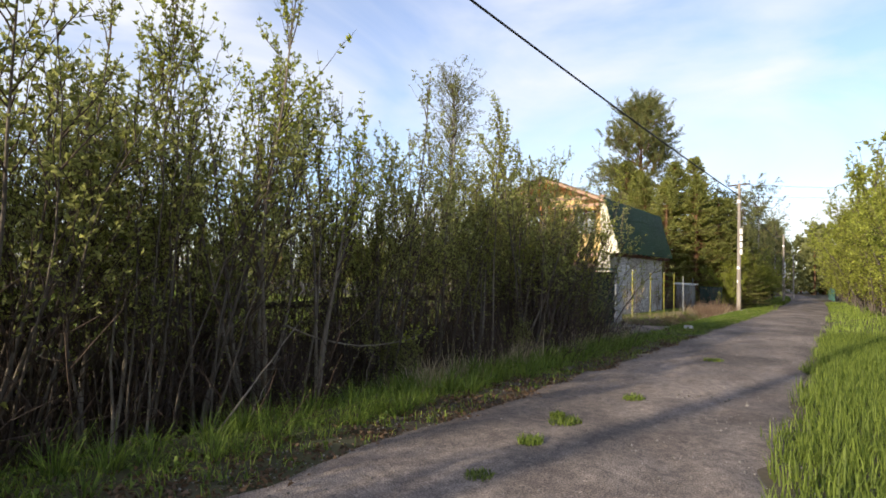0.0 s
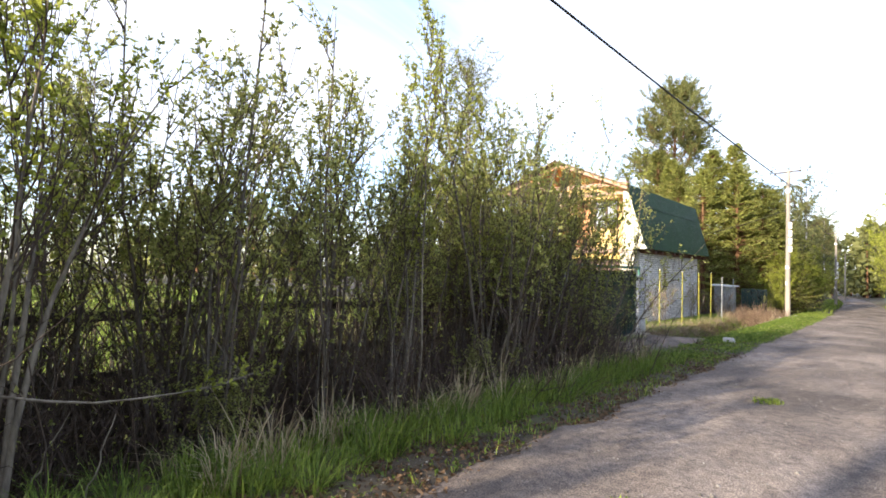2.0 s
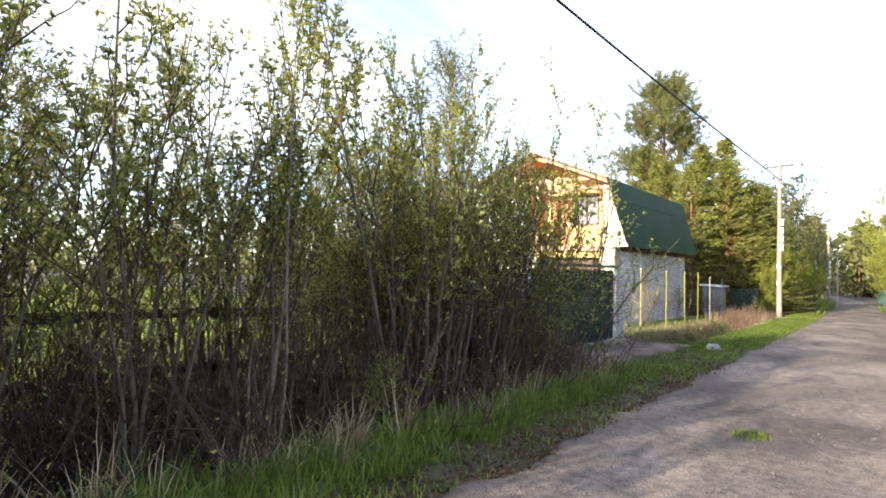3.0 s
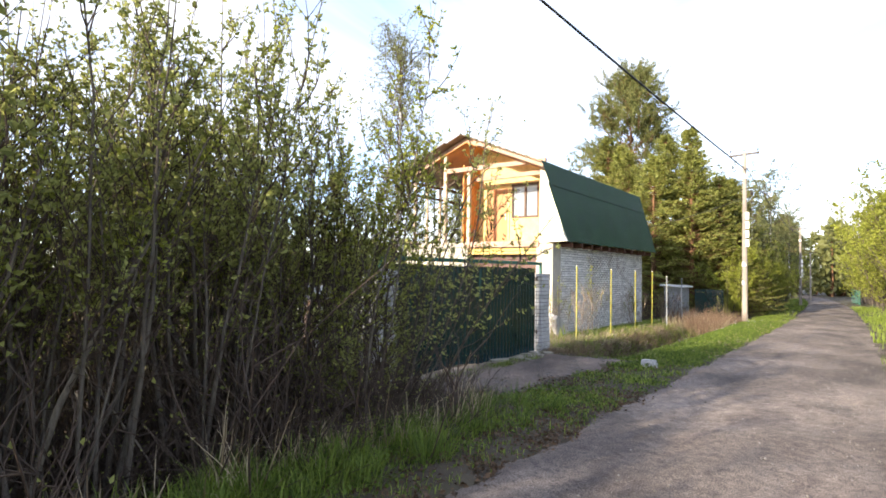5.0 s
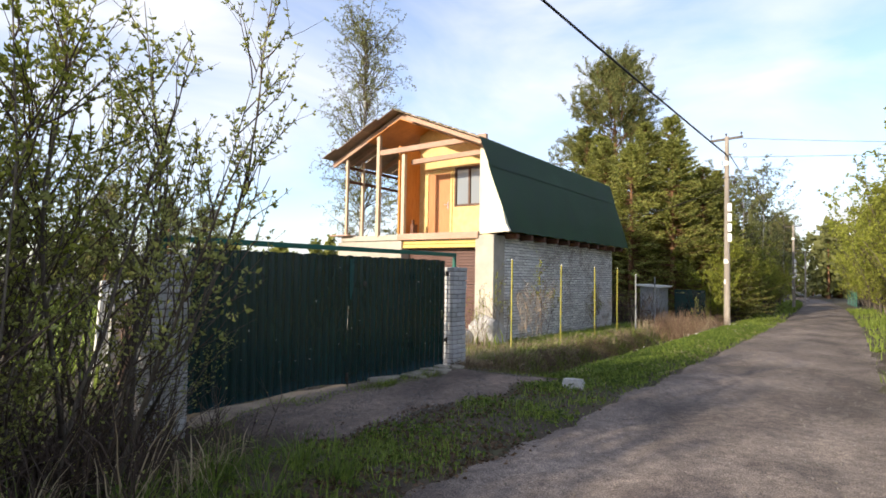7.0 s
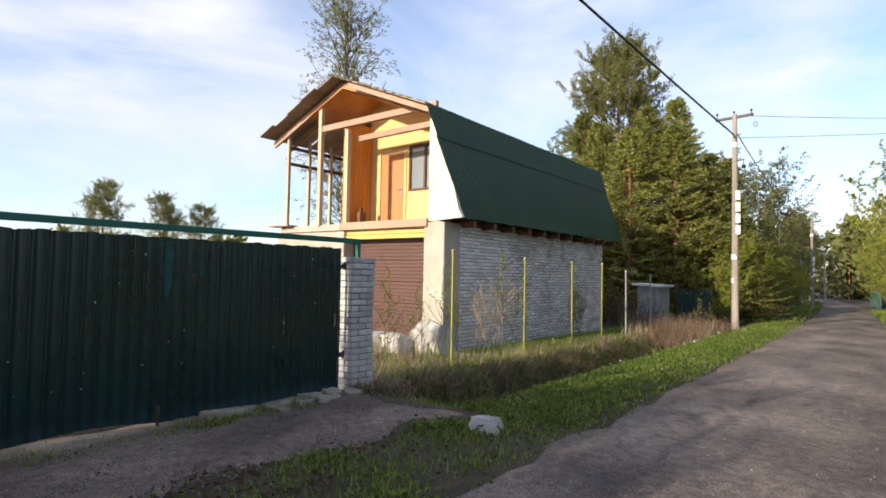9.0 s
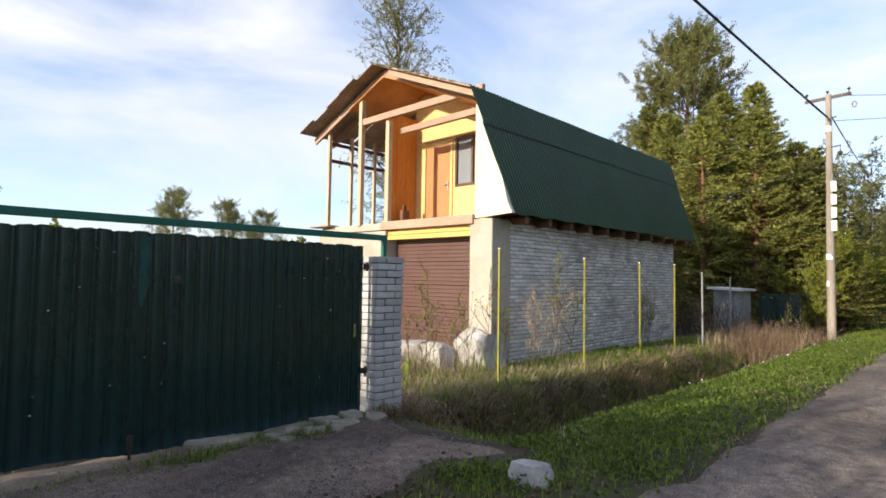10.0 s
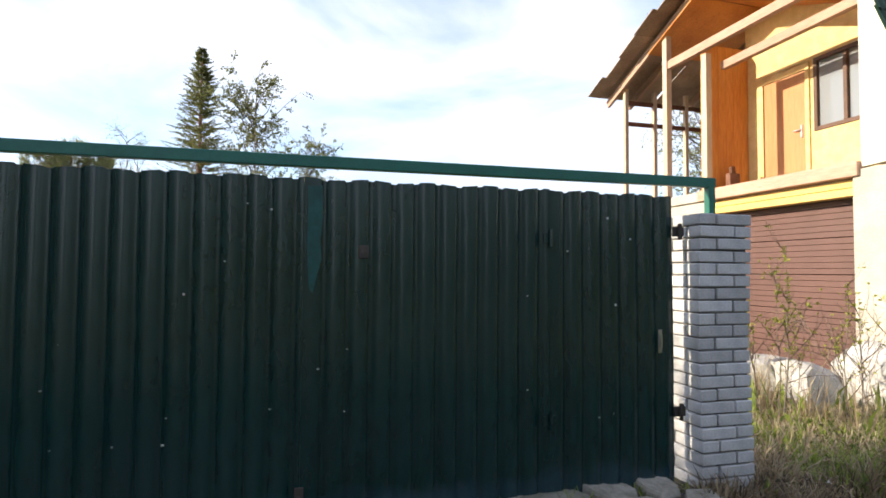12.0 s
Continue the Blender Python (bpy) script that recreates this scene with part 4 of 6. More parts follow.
wire("overhead_cable", (-4.20, 33.0, 6.30), (-8.0, -23.0, 9.8), 0.4, 0.027, "thick twisted black overhead cable")
wire("overhead_cable", (-4.15, 33.2, 6.4), (-3.95, 59.0, 5.2), 0.5, 0.018, "black overhead cable between the poles")
wire("overhead_wire", (-3.7, 33.1, 6.85), (14.0, 44.0, 7.2), 0.3, 0.008, "thin service wire crossing the lane")
wire("overhead_wire", (-4.1, 33.1, 6.2), (14.0, 40.0, 6.4), 0.2, 0.008, "thin service wire crossing the lane")
wire("overhead_wire", (-4.2, 33.1, 5.1), (-9.4, 31.5, 3.6), 0.2, 0.012, "thin service wire to the house")
wire("overhead_wire", (-3.9, 59.0, 5.3), (-4.6, 84.0, 4.6), 0.5, 0.014, "thin overhead wire far along the lane")
wire("overhead_wire", (-3.9, 59.0, 5.5), (16.0, 66.0, 5.0), 0.4, 0.012, "thin service wire crossing the lane")

# ---- shed and green fence behind the posts ----
shed = thing("shed", (-7.2, 34.6, -0.1), "small pale grey shed with a flat light roof among conifers", "shed")
bm = bmesh.new()
box(bm, -7.6, -6.82, 34.0, 35.3, -0.2, 1.32, 0.01)
part("wall", bm, M_SHED, shed)
bm = bmesh.new()
box(bm, -7.75, -6.68, 33.8, 35.45, 1.325, 1.40, 0.01, Matrix.Rotation(0.05, 4, "Y"))
part("roof", bm, M_PORCELAIN, shed)
bm = bmesh.new()
box(bm, -7.35, -6.95, 33.975, 33.995, -0.1, 1.1, 0.005)
part("door", bm, M_SHED, shed)
gf = thing("sheet_fence", (-5.1, 35.7, -0.2), "dark green sheet-metal fence under the conifers", "fence")
for i in range(2):
    bm = bmesh.new()
    for k in range(4):
        x = -6.66 + (i * 4 + k) * 0.155
        box(bm, x, x + 0.15, 35.70 - (0.012 if k % 2 else 0), 35.73, -0.25, 1.22)
    part("sheet", bm, M_GREENTIN, gf)
gf2 = thing("sheet_fence", (1.6, 74.0, -0.8), "far teal sheet-metal fence beside the lane", "fence")
for i in range(6):
    bm = bmesh.new()
    y = 68 + i * 2.0
    box(bm, 0.9 + float(bend_x(y)), 0.95 + float(bend_x(y)), y, y + 1.9, -0.7, 0.75)
    part("sheet", bm, M_GREENPIPE, gf2)

# ---- old rail fence and odds and ends behind the thicket ----
rf = thing("rail_fence", (-6.6, 4.0, 0.1), "old dark wooden rail fence hidden in the thicket", "fence")
for i in range(8):
    y = -3 + i * 2.1
    bm = bmesh.new()
    rod(bm, (-6.6, y, -0.1), (-6.58, y, 1.45), 0.05, 0.045, 8)
    part("post", bm, M_DARKWOOD, rf)
for i in range(7):
    for z in (0.72, 1.33):
        y = -3 + i * 2.1
        bm = bmesh.new()
        bar(bm, (-6.55, y - 0.1, z + 0.02 * math.sin(i * 2)), (-6.55, y + 2.2, z + 0.03 * math.sin(i * 3 + 1)), 0.04, 0.10)
        part("rail", bm, M_DARKWOOD, rf)

# ---- things behind the gate, seen through the stems ----
tarp = thing("tarpaulin_heap", (-14.1, 23.3, -0.1), "bright blue tarpaulin over a heap beside the house", "tarpaulin")
bm = bmesh.new()
bmesh.ops.create_icosphere(bm, subdivisions=4, radius=1)
for v in bm.verts:
    p = v.co
    k = 1 + 0.12 * noise.noise(p * 3)
    v.co = Vector((-14.1 + 0.65 * k * p.x, 23.3 + 0.8 * k * p.y, 0.7 + 1.0 * k * max(-0.9, min(0.85, p.z * 1.3)) + 0.04 * noise.noise(p * 9)))
part("cover", bm, M_BLUE, tarp)
stack = thing("panel_stack", (-8.3, 14.3, 0.0), "white sheets leaning behind the gate pier", "stack of sheets")
for i in range(4):
    bm = bmesh.new()
    box(bm, -8.75 + i * 0.1, -8.70 + i * 0.1, 13.8 + 0.12 * i, 14.6 + 0.05 * i, 0.1, 1.55 - 0.13 * i, 0.01, Matrix.Rotation(0.12, 4, "Y"))
    part("panel", bm, M_PORCELAIN if i != 2 else M_BEAM, stack)

# ---- plants ----
def grow(starts, dirs, lengths, k, rng, wander=0.12, up=0.25):
    """Bent polylines of k points from starts along dirs."""
    n = len(starts)
    pts = np.zeros((n, k, 3))
    pts[:, 0] = starts
    d = unit(dirs)
    step = (lengths / (k - 1))[:, None]
    for i in range(1, k):
        d = unit(d + rng.normal(size=(n, 3)) * wander + np.array([0, 0, up]) / (k - 1))
        pts[:, i] = pts[:, i - 1] + d * step
    return pts


def pick(lines, share_lo, share_hi, count, rng):
    """Random points on polylines with the local direction and the share along: count for each line."""
    n, k, _ = lines.shape
    t = rng.uniform(share_lo, share_hi, (n, count)) * (k - 1)
    i = np.minimum(t.astype(int), k - 2)
    f = (t - i)[..., None]
    rows = np.arange(n)[:, None]
    a, b = lines[rows, i], lines[rows, i + 1]
    return (a + (b - a) * f).reshape(-1, 3), unit(b - a).reshape(-1, 3), (t / (k - 1)).reshape(-1)


def side_way(d, rng, spread):
    s = unit(np.cross(d, rng.normal(size=d.shape)))
    return unit(d * math.cos(spread) + s * math.sin(spread))


def willow(name, seed, height, stems, leaf_material, label, category, leaf=0.043, branches=11, lean=0.18, low=0.28, nodes=4, spread_base=0.34, group="willow thicket", stem_r=0.018, bark=None, twigs=3, bare=0.24, spread=0.66, twig=None):
    """A many-stemmed bush: upright stems, straight rising wands, short twigs, and small young leaves in rosettes; bare is the leafless share of the height."""
    rng = np.random.default_rng(seed)
    root = thing(name, (0, 0, 0), label, category, group)
    a = rng.uniform(0, 2 * np.pi, stems)
    rad = spread_base * np.sqrt(rng.uniform(0.05, 1, stems))
    base = np.stack([rad * np.cos(a), rad * np.sin(a), np.full(stems, -0.12)], 1)
    tilt = lean * rng.uniform(0.1, 1.3, stems)
    dirs = np.stack([np.cos(a) * tilt, np.sin(a) * tilt, np.ones(stems)], 1)
    L = height * rng.uniform(0.66, 1.05, stems)
    S = grow(base, dirs, L, 10, rng, 0.065, 0.14)
    thick = rng.uniform(0.55, 1.3, (stems, 1)) * np.linspace(stem_r, 0.003, 10)[None] * (height / 4.2)
    for i in range(stems):
        sv, sf = tubes(S[i:i + 1], thick[i:i + 1], 6)
        mesh_np("stem", sv, sf, bark or M_BARK, root, smooth=True)
    bp, bd, bt = pick(S, low, 0.95, branches, rng)
    B = grow(bp, side_way(bd, rng, spread), (0.35 + 1.25 * (1 - bt)) * rng.uniform(0.45, 1.25, len(bp)) * height / 4.2, 6, rng, 0.12, 0.6)
    v2, f2 = tubes(B, np.broadcast_to(np.linspace(0.0065, 0.0018, 6), B.shape[:2]), 4)
    tp, td, tt = pick(B, 0.15, 0.95, twigs, rng)
    T = grow(tp, side_way(td, rng, spread * 1.1), rng.uniform(0.10, 0.40, len(tp)), 3, rng, 0.12, 0.4)
    v3, f3 = tubes(T, np.broadcast_to(np.linspace(0.003, 0.0012, 3), T.shape[:2]), 3)
    # a few dead side shoots low on the stems
    dp, dd, _ = pick(S, 0.04, 0.45, 3, rng)
    D = grow(dp, side_way(dd, rng, 1.1), rng.uniform(0.15, 0.6, len(dp)), 5, rng, 0.22, -0.1)
    v4, f4 = tubes(D, np.broadcast_to(np.linspace(0.005, 0.0015, 5), D.shape[:2]), 3)
    tw = join_arrays([(v2, f2), (v3, f3), (v4, f4)])
    tagged(mesh_np("twigwork", tw[0], tw[1], twig or M_TWIG, root), kind="stuff")
    lp, ld, _ = pick(T, 0.1, 1.0, nodes, rng)
    lp2, ld2, _ = pick(B, 0.1, 1.0, nodes * 2, rng)
    lp3, ld3, _ = pick(S[:, 5:], 0.2, 1.0, 14, rng)
    P, W = np.concatenate([lp, lp2, lp3]), np.concatenate([ld, ld2, ld3])
    keep = rng.random(len(P)) < np.clip((P[:, 2] / height - bare) / 0.28 + 0.10, 0.07, 1.0)
    P, W = np.repeat(P[keep], 3, 0), np.repeat(W[keep], 3, 0)
    lv, lf = leaf_arrays(P, side_way(W, rng, 0.95), leaf * rng.uniform(0.45, 1.3, len(P)), 0.25, rng)
    mesh_np("foliage", lv, lf, leaf_material, root)
    return root


def brush(name, seed, count, height, label, material=None, leafy=0.35):
    """Bare thin stems and dead twigs of the undergrowth."""
    rng = np.random.default_rng(seed)
    root = thing(name, (0, 0, 0), label, "brushwood", kind="stuff")
    base = np.concatenate([rng.uniform(-0.7, 0.7, (count, 2)), np.full((count, 1), -0.1)], 1)
    d = np.stack([rng.normal(0, 0.3, count), rng.normal(0, 0.3, count), np.ones(count)], 1)
    S = grow(base, d, height * rng.uniform(0.4, 1.1, count), 6, rng, 0.12, 0.0)
    v1, f1 = tubes(S, np.broadcast_to(np.linspace(0.0095, 0.003, 6), S.shape[:2]), 3)
    bp, bd, bt = pick(S, 0.2, 0.95, 3, rng)
    B = grow(bp, side_way(bd, rng, 0.8), rng.uniform(0.2, 0.7, len(bp)), 4, rng, 0.2, 0.1)
    v2, f2 = tubes(B, np.broadcast_to(np.linspace(0.004, 0.0015, 4), B.shape[:2]), 3)
    tw = join_arrays([(v1, f1), (v2, f2)])
    mesh_np("brush", tw[0], tw[1], material or M_TWIG, root)
    lp, ld, _ = pick(B, 0.3, 1.0, 2, rng)
    keep = rng.random(len(lp)) < leafy
    lv, lf = leaf_arrays(lp[keep], side_way(ld[keep], rng, 0.8), 0.035 * rng.uniform(0.6, 1.3, keep.sum()), 0.28, rng)
    mesh_np("foliage", lv, lf, M_LEAF, root)
    return root


def spruce(name, seed, height, radius, label, dense=52, taper=0.72, needle=None):
    """A spruce: straight trunk, whorls of limbs that sag and lift at the tip, each limb a flat spray of needle fingers with hanging twigs."""
    rng = np.random.default_rng(seed)
    root = thing(name, (0, 0, 0), label, "spruce tree", "conifers")
    trunk = np.stack([rng.normal(0, 0.02, 12).cumsum() * 0.3, rng.normal(0, 0.02, 12).cumsum() * 0.3, np.linspace(-0.3, height, 12)], 1)
    v, f = tubes(trunk[None], np.linspace(0.02 * height, 0.01, 12)[None], 8)
    mesh_np("trunk", v, f, M_PINEBARK, root)
    n = int(height * dense)
    share = rng.uniform(0.02, 0.985, n) ** 0.9
    z = share * height
    ang = rng.uniform(0, 2 * np.pi, n)
    lobe = 1 + 0.16 * np.sin(ang * 3 + share * 7 + seed) + 0.10 * np.sin(ang * 5 - share * 13)
    L = radius * (1 - share) ** taper * rng.uniform(0.62, 1.12, n) * lobe + 0.12
    d = np.stack([np.cos(ang), np.sin(ang), 0.5 * share + rng.normal(0, 0.10, n) - 0.22], 1)
    B = grow(np.stack([np.zeros(n), np.zeros(n), z], 1), d, L, 6, rng, 0.06, 0.25)
    v, f = tubes(B, np.broadcast_to(np.linspace(0.018, 0.004, 6), B.shape[:2]), 3)
    mesh_np("branchwork", v, f, M_PINEBARK, root)
    p, dd, t = pick(B, 0.25, 1.0, 64, rng)
    side = unit(np.cross(dd, np.array([0, 0, 1.0])) * rng.choice([-1, 1], len(p))[:, None] + dd * 0.9 + rng.normal(0, 0.35, dd.shape) + np.array([0, 0, -0.22]))
    size = rng.uniform(0.09, 0.24, len(p)) * (1.2 - 0.5 * t)
    lv, lf = leaf_arrays(p, side, size, 0.14, rng, 0.08)
    mesh_np("foliage", lv, lf, needle or M_NEEDLE, root)
    return root


def pine(name, seed, height, radius, label, crown_from=0.35, thin=1.0, needles=16):
    rng = np.random.default_rng(seed)
    root = thing(name, (0, 0, 0), label, "pine tree", "conifers")
    k = 14
    trunk = np.stack([rng.normal(0, 0.1, k).cumsum() * 0.3, rng.normal(0, 0.1, k).cumsum() * 0.3, np.linspace(-0.3, height * 0.97, k)], 1)
    v, f = tubes(trunk[None], np.linspace(0.017 * height, 0.03, k)[None], 9)
    mesh_np("trunk", v, f, M_PINEBARK, root)
    n = int(70 * thin)
    bp, bd, bt = pick(trunk[None], crown_from, 0.99, n, rng)
    q = (bt - crown_from) / (1 - crown_from)
    L = radius * np.sqrt(np.clip(1 - q ** 2.2, 0.04, 1)) * rng.uniform(0.55, 1.15, n)
    ang = rng.uniform(0, 2 * np.pi, n)
    B = grow(bp, np.stack([np.cos(ang), np.sin(ang), 0.15 + 0.5 * q], 1), L, 6, rng, 0.18, 0.35)
    v, f = tubes(B, np.linspace(0.055, 0.012, 6)[None] * (L / radius)[:, None], 5)
    cp, cd, ct = pick(B, 0.3, 1.0, 9, rng)
    T = grow(cp, side_way(cd, rng, 0.8), rng.uniform(0.45, 1.25, len(cp)) * radius / 3.5, 4, rng, 0.2, 0.4)
    v3, f3 = tubes(T, np.broadcast_to(np.linspace(0.014, 0.005, 4), T.shape[:2]), 3)
    tw = join_arrays([(v, f), (v3, f3)])
    mesh_np("branchwork", tw[0], tw[1], M_PINEBARK, root)
    p, d, _ = pick(T, 0.2, 1.0, needles, rng)
    p = p + rng.normal(0, 0.07, p.shape)
    lv, lf = leaf_arrays(p, unit(d + rng.normal(0, 0.75, d.shape)), rng.uniform(0.12, 0.26, len(p)), 0.12, rng, 0.05)
    mesh_np("foliage", lv, lf, M_PINENEEDLE, root)
    return root


def birch(name, seed, height, radius, label, leaf_material=None, bark=None, leaf=0.125, density=1.0, crown_from=0.22):
    rng = np.random.default_rng(seed)
    root = thing(name, (0, 0, 0), label, "birch tree", "broadleaf trees")
    k = 14
    trunk = np.stack([rng.normal(0, 0.09, k).cumsum() * 0.4, rng.normal(0, 0.09, k).cumsum() * 0.4, np.linspace(-0.3, height, k)], 1)
    v, f = tubes(trunk[None], np.linspace(0.012 * height, 0.015, k)[None], 8)
    mesh_np("trunk", v, f, bark or M_BIRCHBARK, root)
    n = int(60 * density)
    bp, bd, bt = pick(trunk[None], crown_from, 0.98, n, rng)
    q = (bt - crown_from) / (1 - crown_from)
    L = radius * (0.35 + 0.9 * np.sqrt(q) * (1 - q) ** 0.6) * rng.uniform(0.6, 1.3, n)
    ang = rng.uniform(0, 2 * np.pi, n)
    B = grow(bp, np.stack([np.cos(ang), np.sin(ang), 0.9 + 0.6 * q], 1), L * 1.35, 6, rng, 0.16, 0.1)
    v, f = tubes(B, np.broadcast_to(np.linspace(0.03, 0.006, 6), B.shape[:2]), 4)
    tp, td, tt = pick(B, 0.25, 1.0, 7, rng)
    T = grow(tp, side_way(td, rng, 0.8), rng.uniform(0.4, 1.1, len(tp)), 4, rng, 0.25, -0.5)
    v3, f3 = tubes(T, np.broadcast_to(np.linspace(0.008, 0.003, 4), T.shape[:2]), 3)
    tw = join_arrays([(v, f), (v3, f3)])
    mesh_np("branchwork", tw[0], tw[1], M_TWIG, root)
    p, d, _ = pick(T, 0.1, 1.0, 14, rng)
    p = p + rng.normal(0, 0.06, p.shape)
    lv, lf = leaf_arrays(p, unit(d + rng.normal(0, 0.7, d.shape)), leaf * rng.uniform(0.6, 1.4, len(p)), 0.33, rng)
    mesh_np("crown", lv, lf, leaf_material or M_BIRCHLEAF, root)
    return root


def plant(protos, places, used, spread=0.0):
    """Stands copies of prototypes at (which, x, y, scale, turn); a prototype itself takes its first place."""
    for which, x, y, s, turn in places:
        m = Matrix.Translation((x, y, float(ground_z(x, y)) - 0.03)) @ Matrix.Rotation(turn, 4, "Z") @ Matrix.Diagonal((s, s, s, 1))
        if which in used:
            copy_thing(protos[which], m)
        else:
            used.add(which)
            protos[which].matrix_basis = m


WILLOW_LABEL = "tall many-stemmed willow bush in young leaf, beside the lane"
willows = [
    willow("willow_bush", 21, 4.3, 11, M_LEAF, WILLOW_LABEL, "bush"),
    willow("willow_bush", 22, 4.7, 12, M_LEAF, WILLOW_LABEL, "bush", leaf=0.046, lean=0.13),
    willow("willow_bush", 23, 3.9, 10, M_LEAF, WILLOW_LABEL, "bush", leaf=0.050, lean=0.26, spread=0.65, bare=0.22),
    willow("willow_bush", 24, 4.5, 9, M_LEAFBRIGHT, WILLOW_LABEL, "bush", leaf=0.046, lean=0.15, bark=M_BARKPALE),
    willow("willow_bush", 25, 2.1, 14, M_LEAF, "low leafy willow shoots under taller stems", "bush", leaf=0.044, lean=0.5, branches=8, low=0.15, bare=0.1, spread=0.75),
    willow("willow_bush", 26, 4.6, 10, M_LEAFBRIGHT, "tall vase-shaped willow with pale bare lower stems", "bush", leaf=0.046, lean=0.15, branches=14, low=0.38, spread_base=0.42, stem_r=0.027, bark=M_BARKPALE, bare=0.36, spread=0.42),
    willow("willow_bush", 27, 4.3, 10, M_LEAF, "wide-spreading willow with thin leaves beside the gate pier", "bush", leaf=0.042, lean=0.44, branches=11, low=0.2, nodes=3, bare=0.12, spread=0.6),
    willow("willow_bush", 28, 4.9, 4, M_LEAFBRIGHT, "slim upright willow poles with leaves near the top", "bush", leaf=0.044, lean=0.10, branches=16, low=0.36, spread_base=0.45, stem_r=0.024, bark=M_BARKPALE, bare=0.30, spread=0.38),
]
rp = random.Random(77)
# heights along the thicket: a crest, a dip, and a second crest before the gate
CREST_Y = (-4, 1.2, 2.4, 3.7, 4.6, 6.0, 7.2, 8.8, 10.6, 12.5)
CREST_S = (1.0, 1.0, 1.06, 1.06, 0.88, 0.90, 1.0, 1.05, 1.08, 1.0)
spots = []
y = -3.6
while y < 10.9:
    for x in (-4.75, -5.6) if rp.random() < 0.35 and y < 7 else (-4.75, -5.45, -6.3):
        which = rp.choice((0, 1, 2, 3, 0, 1))
        s = rp.uniform(0.9, 1.08) * float(np.interp(y, CREST_Y, CREST_S)) * (0.74 if x < -6 and y > 7.5 else 1.0)
        spots.append((which, x + rp.uniform(-0.25, 0.25), y + rp.uniform(-0.4, 0.4), s, rp.uniform(0, 6.28)))
    y += 1.18 if y < 7 else 1.05
spots = [p for p in spots if not (p[1] < -6.0 and 3.5 < p[2] < 8.0) and not -5.0 < p[2] < -1.9 and not (p[1] > -5.2 and 2.5 < p[2] < 3.4)]
spots = [(w, x, y, s * (0.86 if x < -5.15 and y < 2.6 else 1.0), a) for w, x, y, s, a in spots]
# of these, bushes south of y -0.9 are unseen, added as shade casters
spots += [(5, -4.55, 2.95, 1.0, 0.0), (7, -4.45, 6.4, 0.86, 2.0), (7, -4.72, 10.45, 1.0, 4.1), (7, -4.8, 8.3, 0.95, 1.0), (7, -4.5, 1.2, 0.95, 3.0), (6, -5.15, 12.30, 0.99, 0.8), (6, -5.4, 11.6, 0.9, 3.8), (3, -4.85, 11.4, 0.98, 3.3),
          (4, -4.5, 11.3, 0.7, 3.0), (4, -4.3, 4.6, 0.62, 2.0), (4, -4.25, 7.9, 0.6, 4.0), (1, -5.3, 8.7, 0.95, 1.1), (0, -4.4, -7.6, 0.8, 1.3), (1, -4.5, -9.8, 0.85, 3.9), (0, -5.9, 9.4, 0.85, 2.6), (2, -6.3, 10.6, 0.62, 0.4), (0, -5.3, 10.2, 0.9, 5.1),
          (4, -7.9, 1.2, 1.1, 1.0), (2, -8.6, 5.3, 0.6, 3.0), (4, -7.9, 9.3, 1.0, 5.0), (2, -8.4, 11.4, 0.6, 6.0), (2, -7.0, -0.6, 0.66, 1.0), (2, -7.2, 0.9, 0.7, 2.0), (2, -6.9, 2.3, 0.62, 3.0), (2, -7.1, 3.8, 0.6, 4.0), (2, -7.0, 6.6, 0.62, 5.0), (2, -7.2, 8.2, 0.66, 0.2), (2, -6.9, 9.6, 0.6, 1.2), (2, -6.8, 11.5, 0.55, 2.2), (4, -6.6, 4.9, 1.0, 0.5), (4, -6.5, 6.0, 0.9, 1.5),
          (6, -4.75, 11.9, 0.92, 5.0), (1, -5.25, 10.9, 1.0, 0.5), (2, -5.3, 5.2, 0.9, 0.4), (1, -5.2, 7.5, 0.88, 2.6), (2, -5.9, 2.6, 0.8, 5.2), (0, -5.9, 1.2, 0.85, 0.1), (1, -6.3, 0.2, 0.8, 1.1), (2, -5.2, 0.8, 0.95, 2.2), (1, -7.2, 12.1, 0.92, 0.7), (0, -7.5, 11.0, 0.95, 2.7), (6, -5.6, 12.2, 0.85, 2.4), (2, -5.2, 11.0, 0.8, 4.0), (6, -5.65, 13.0, 0.45, 0.3), (4, -3.7, -1.5, 0.9, 0.4), (4, -4.3, -1.1, 0.95, 1.4), (4, -3.4, -2.3, 0.8, 2.4), (4, -4.9, -1.0, 0.9, 3.4), (2, -6.3, -0.2, 0.62, 5.4), (2, -6.2, 1.5, 0.6, 0.9), (2, -6.4, 3.0, 0.58, 1.9), (0, -5.6, 11.2, 0.85, 5.5), 
          # unseen bushes behind the start, added to shade the near verge
          (4, -4.5, -3.2, 1.1, 0.3), (4, -4.3, -4.6, 1.2, 1.3), (4, -5.0, -2.5, 1.0, 2.3), (4, -3.9, -3.6, 1.05, 3.3), (4, -4.7, -6.0, 1.35, 4.3), (2, -3.9, -5.0, 0.72, 0.6), (2, -3.8, -6.9, 0.85, 2.1), (4, -5.6, -2.9, 1.2, 0.9), (4, -6.3, -3.3, 1.2, 2.9)]
used_w = set()
plant(willows, spots, used_w)

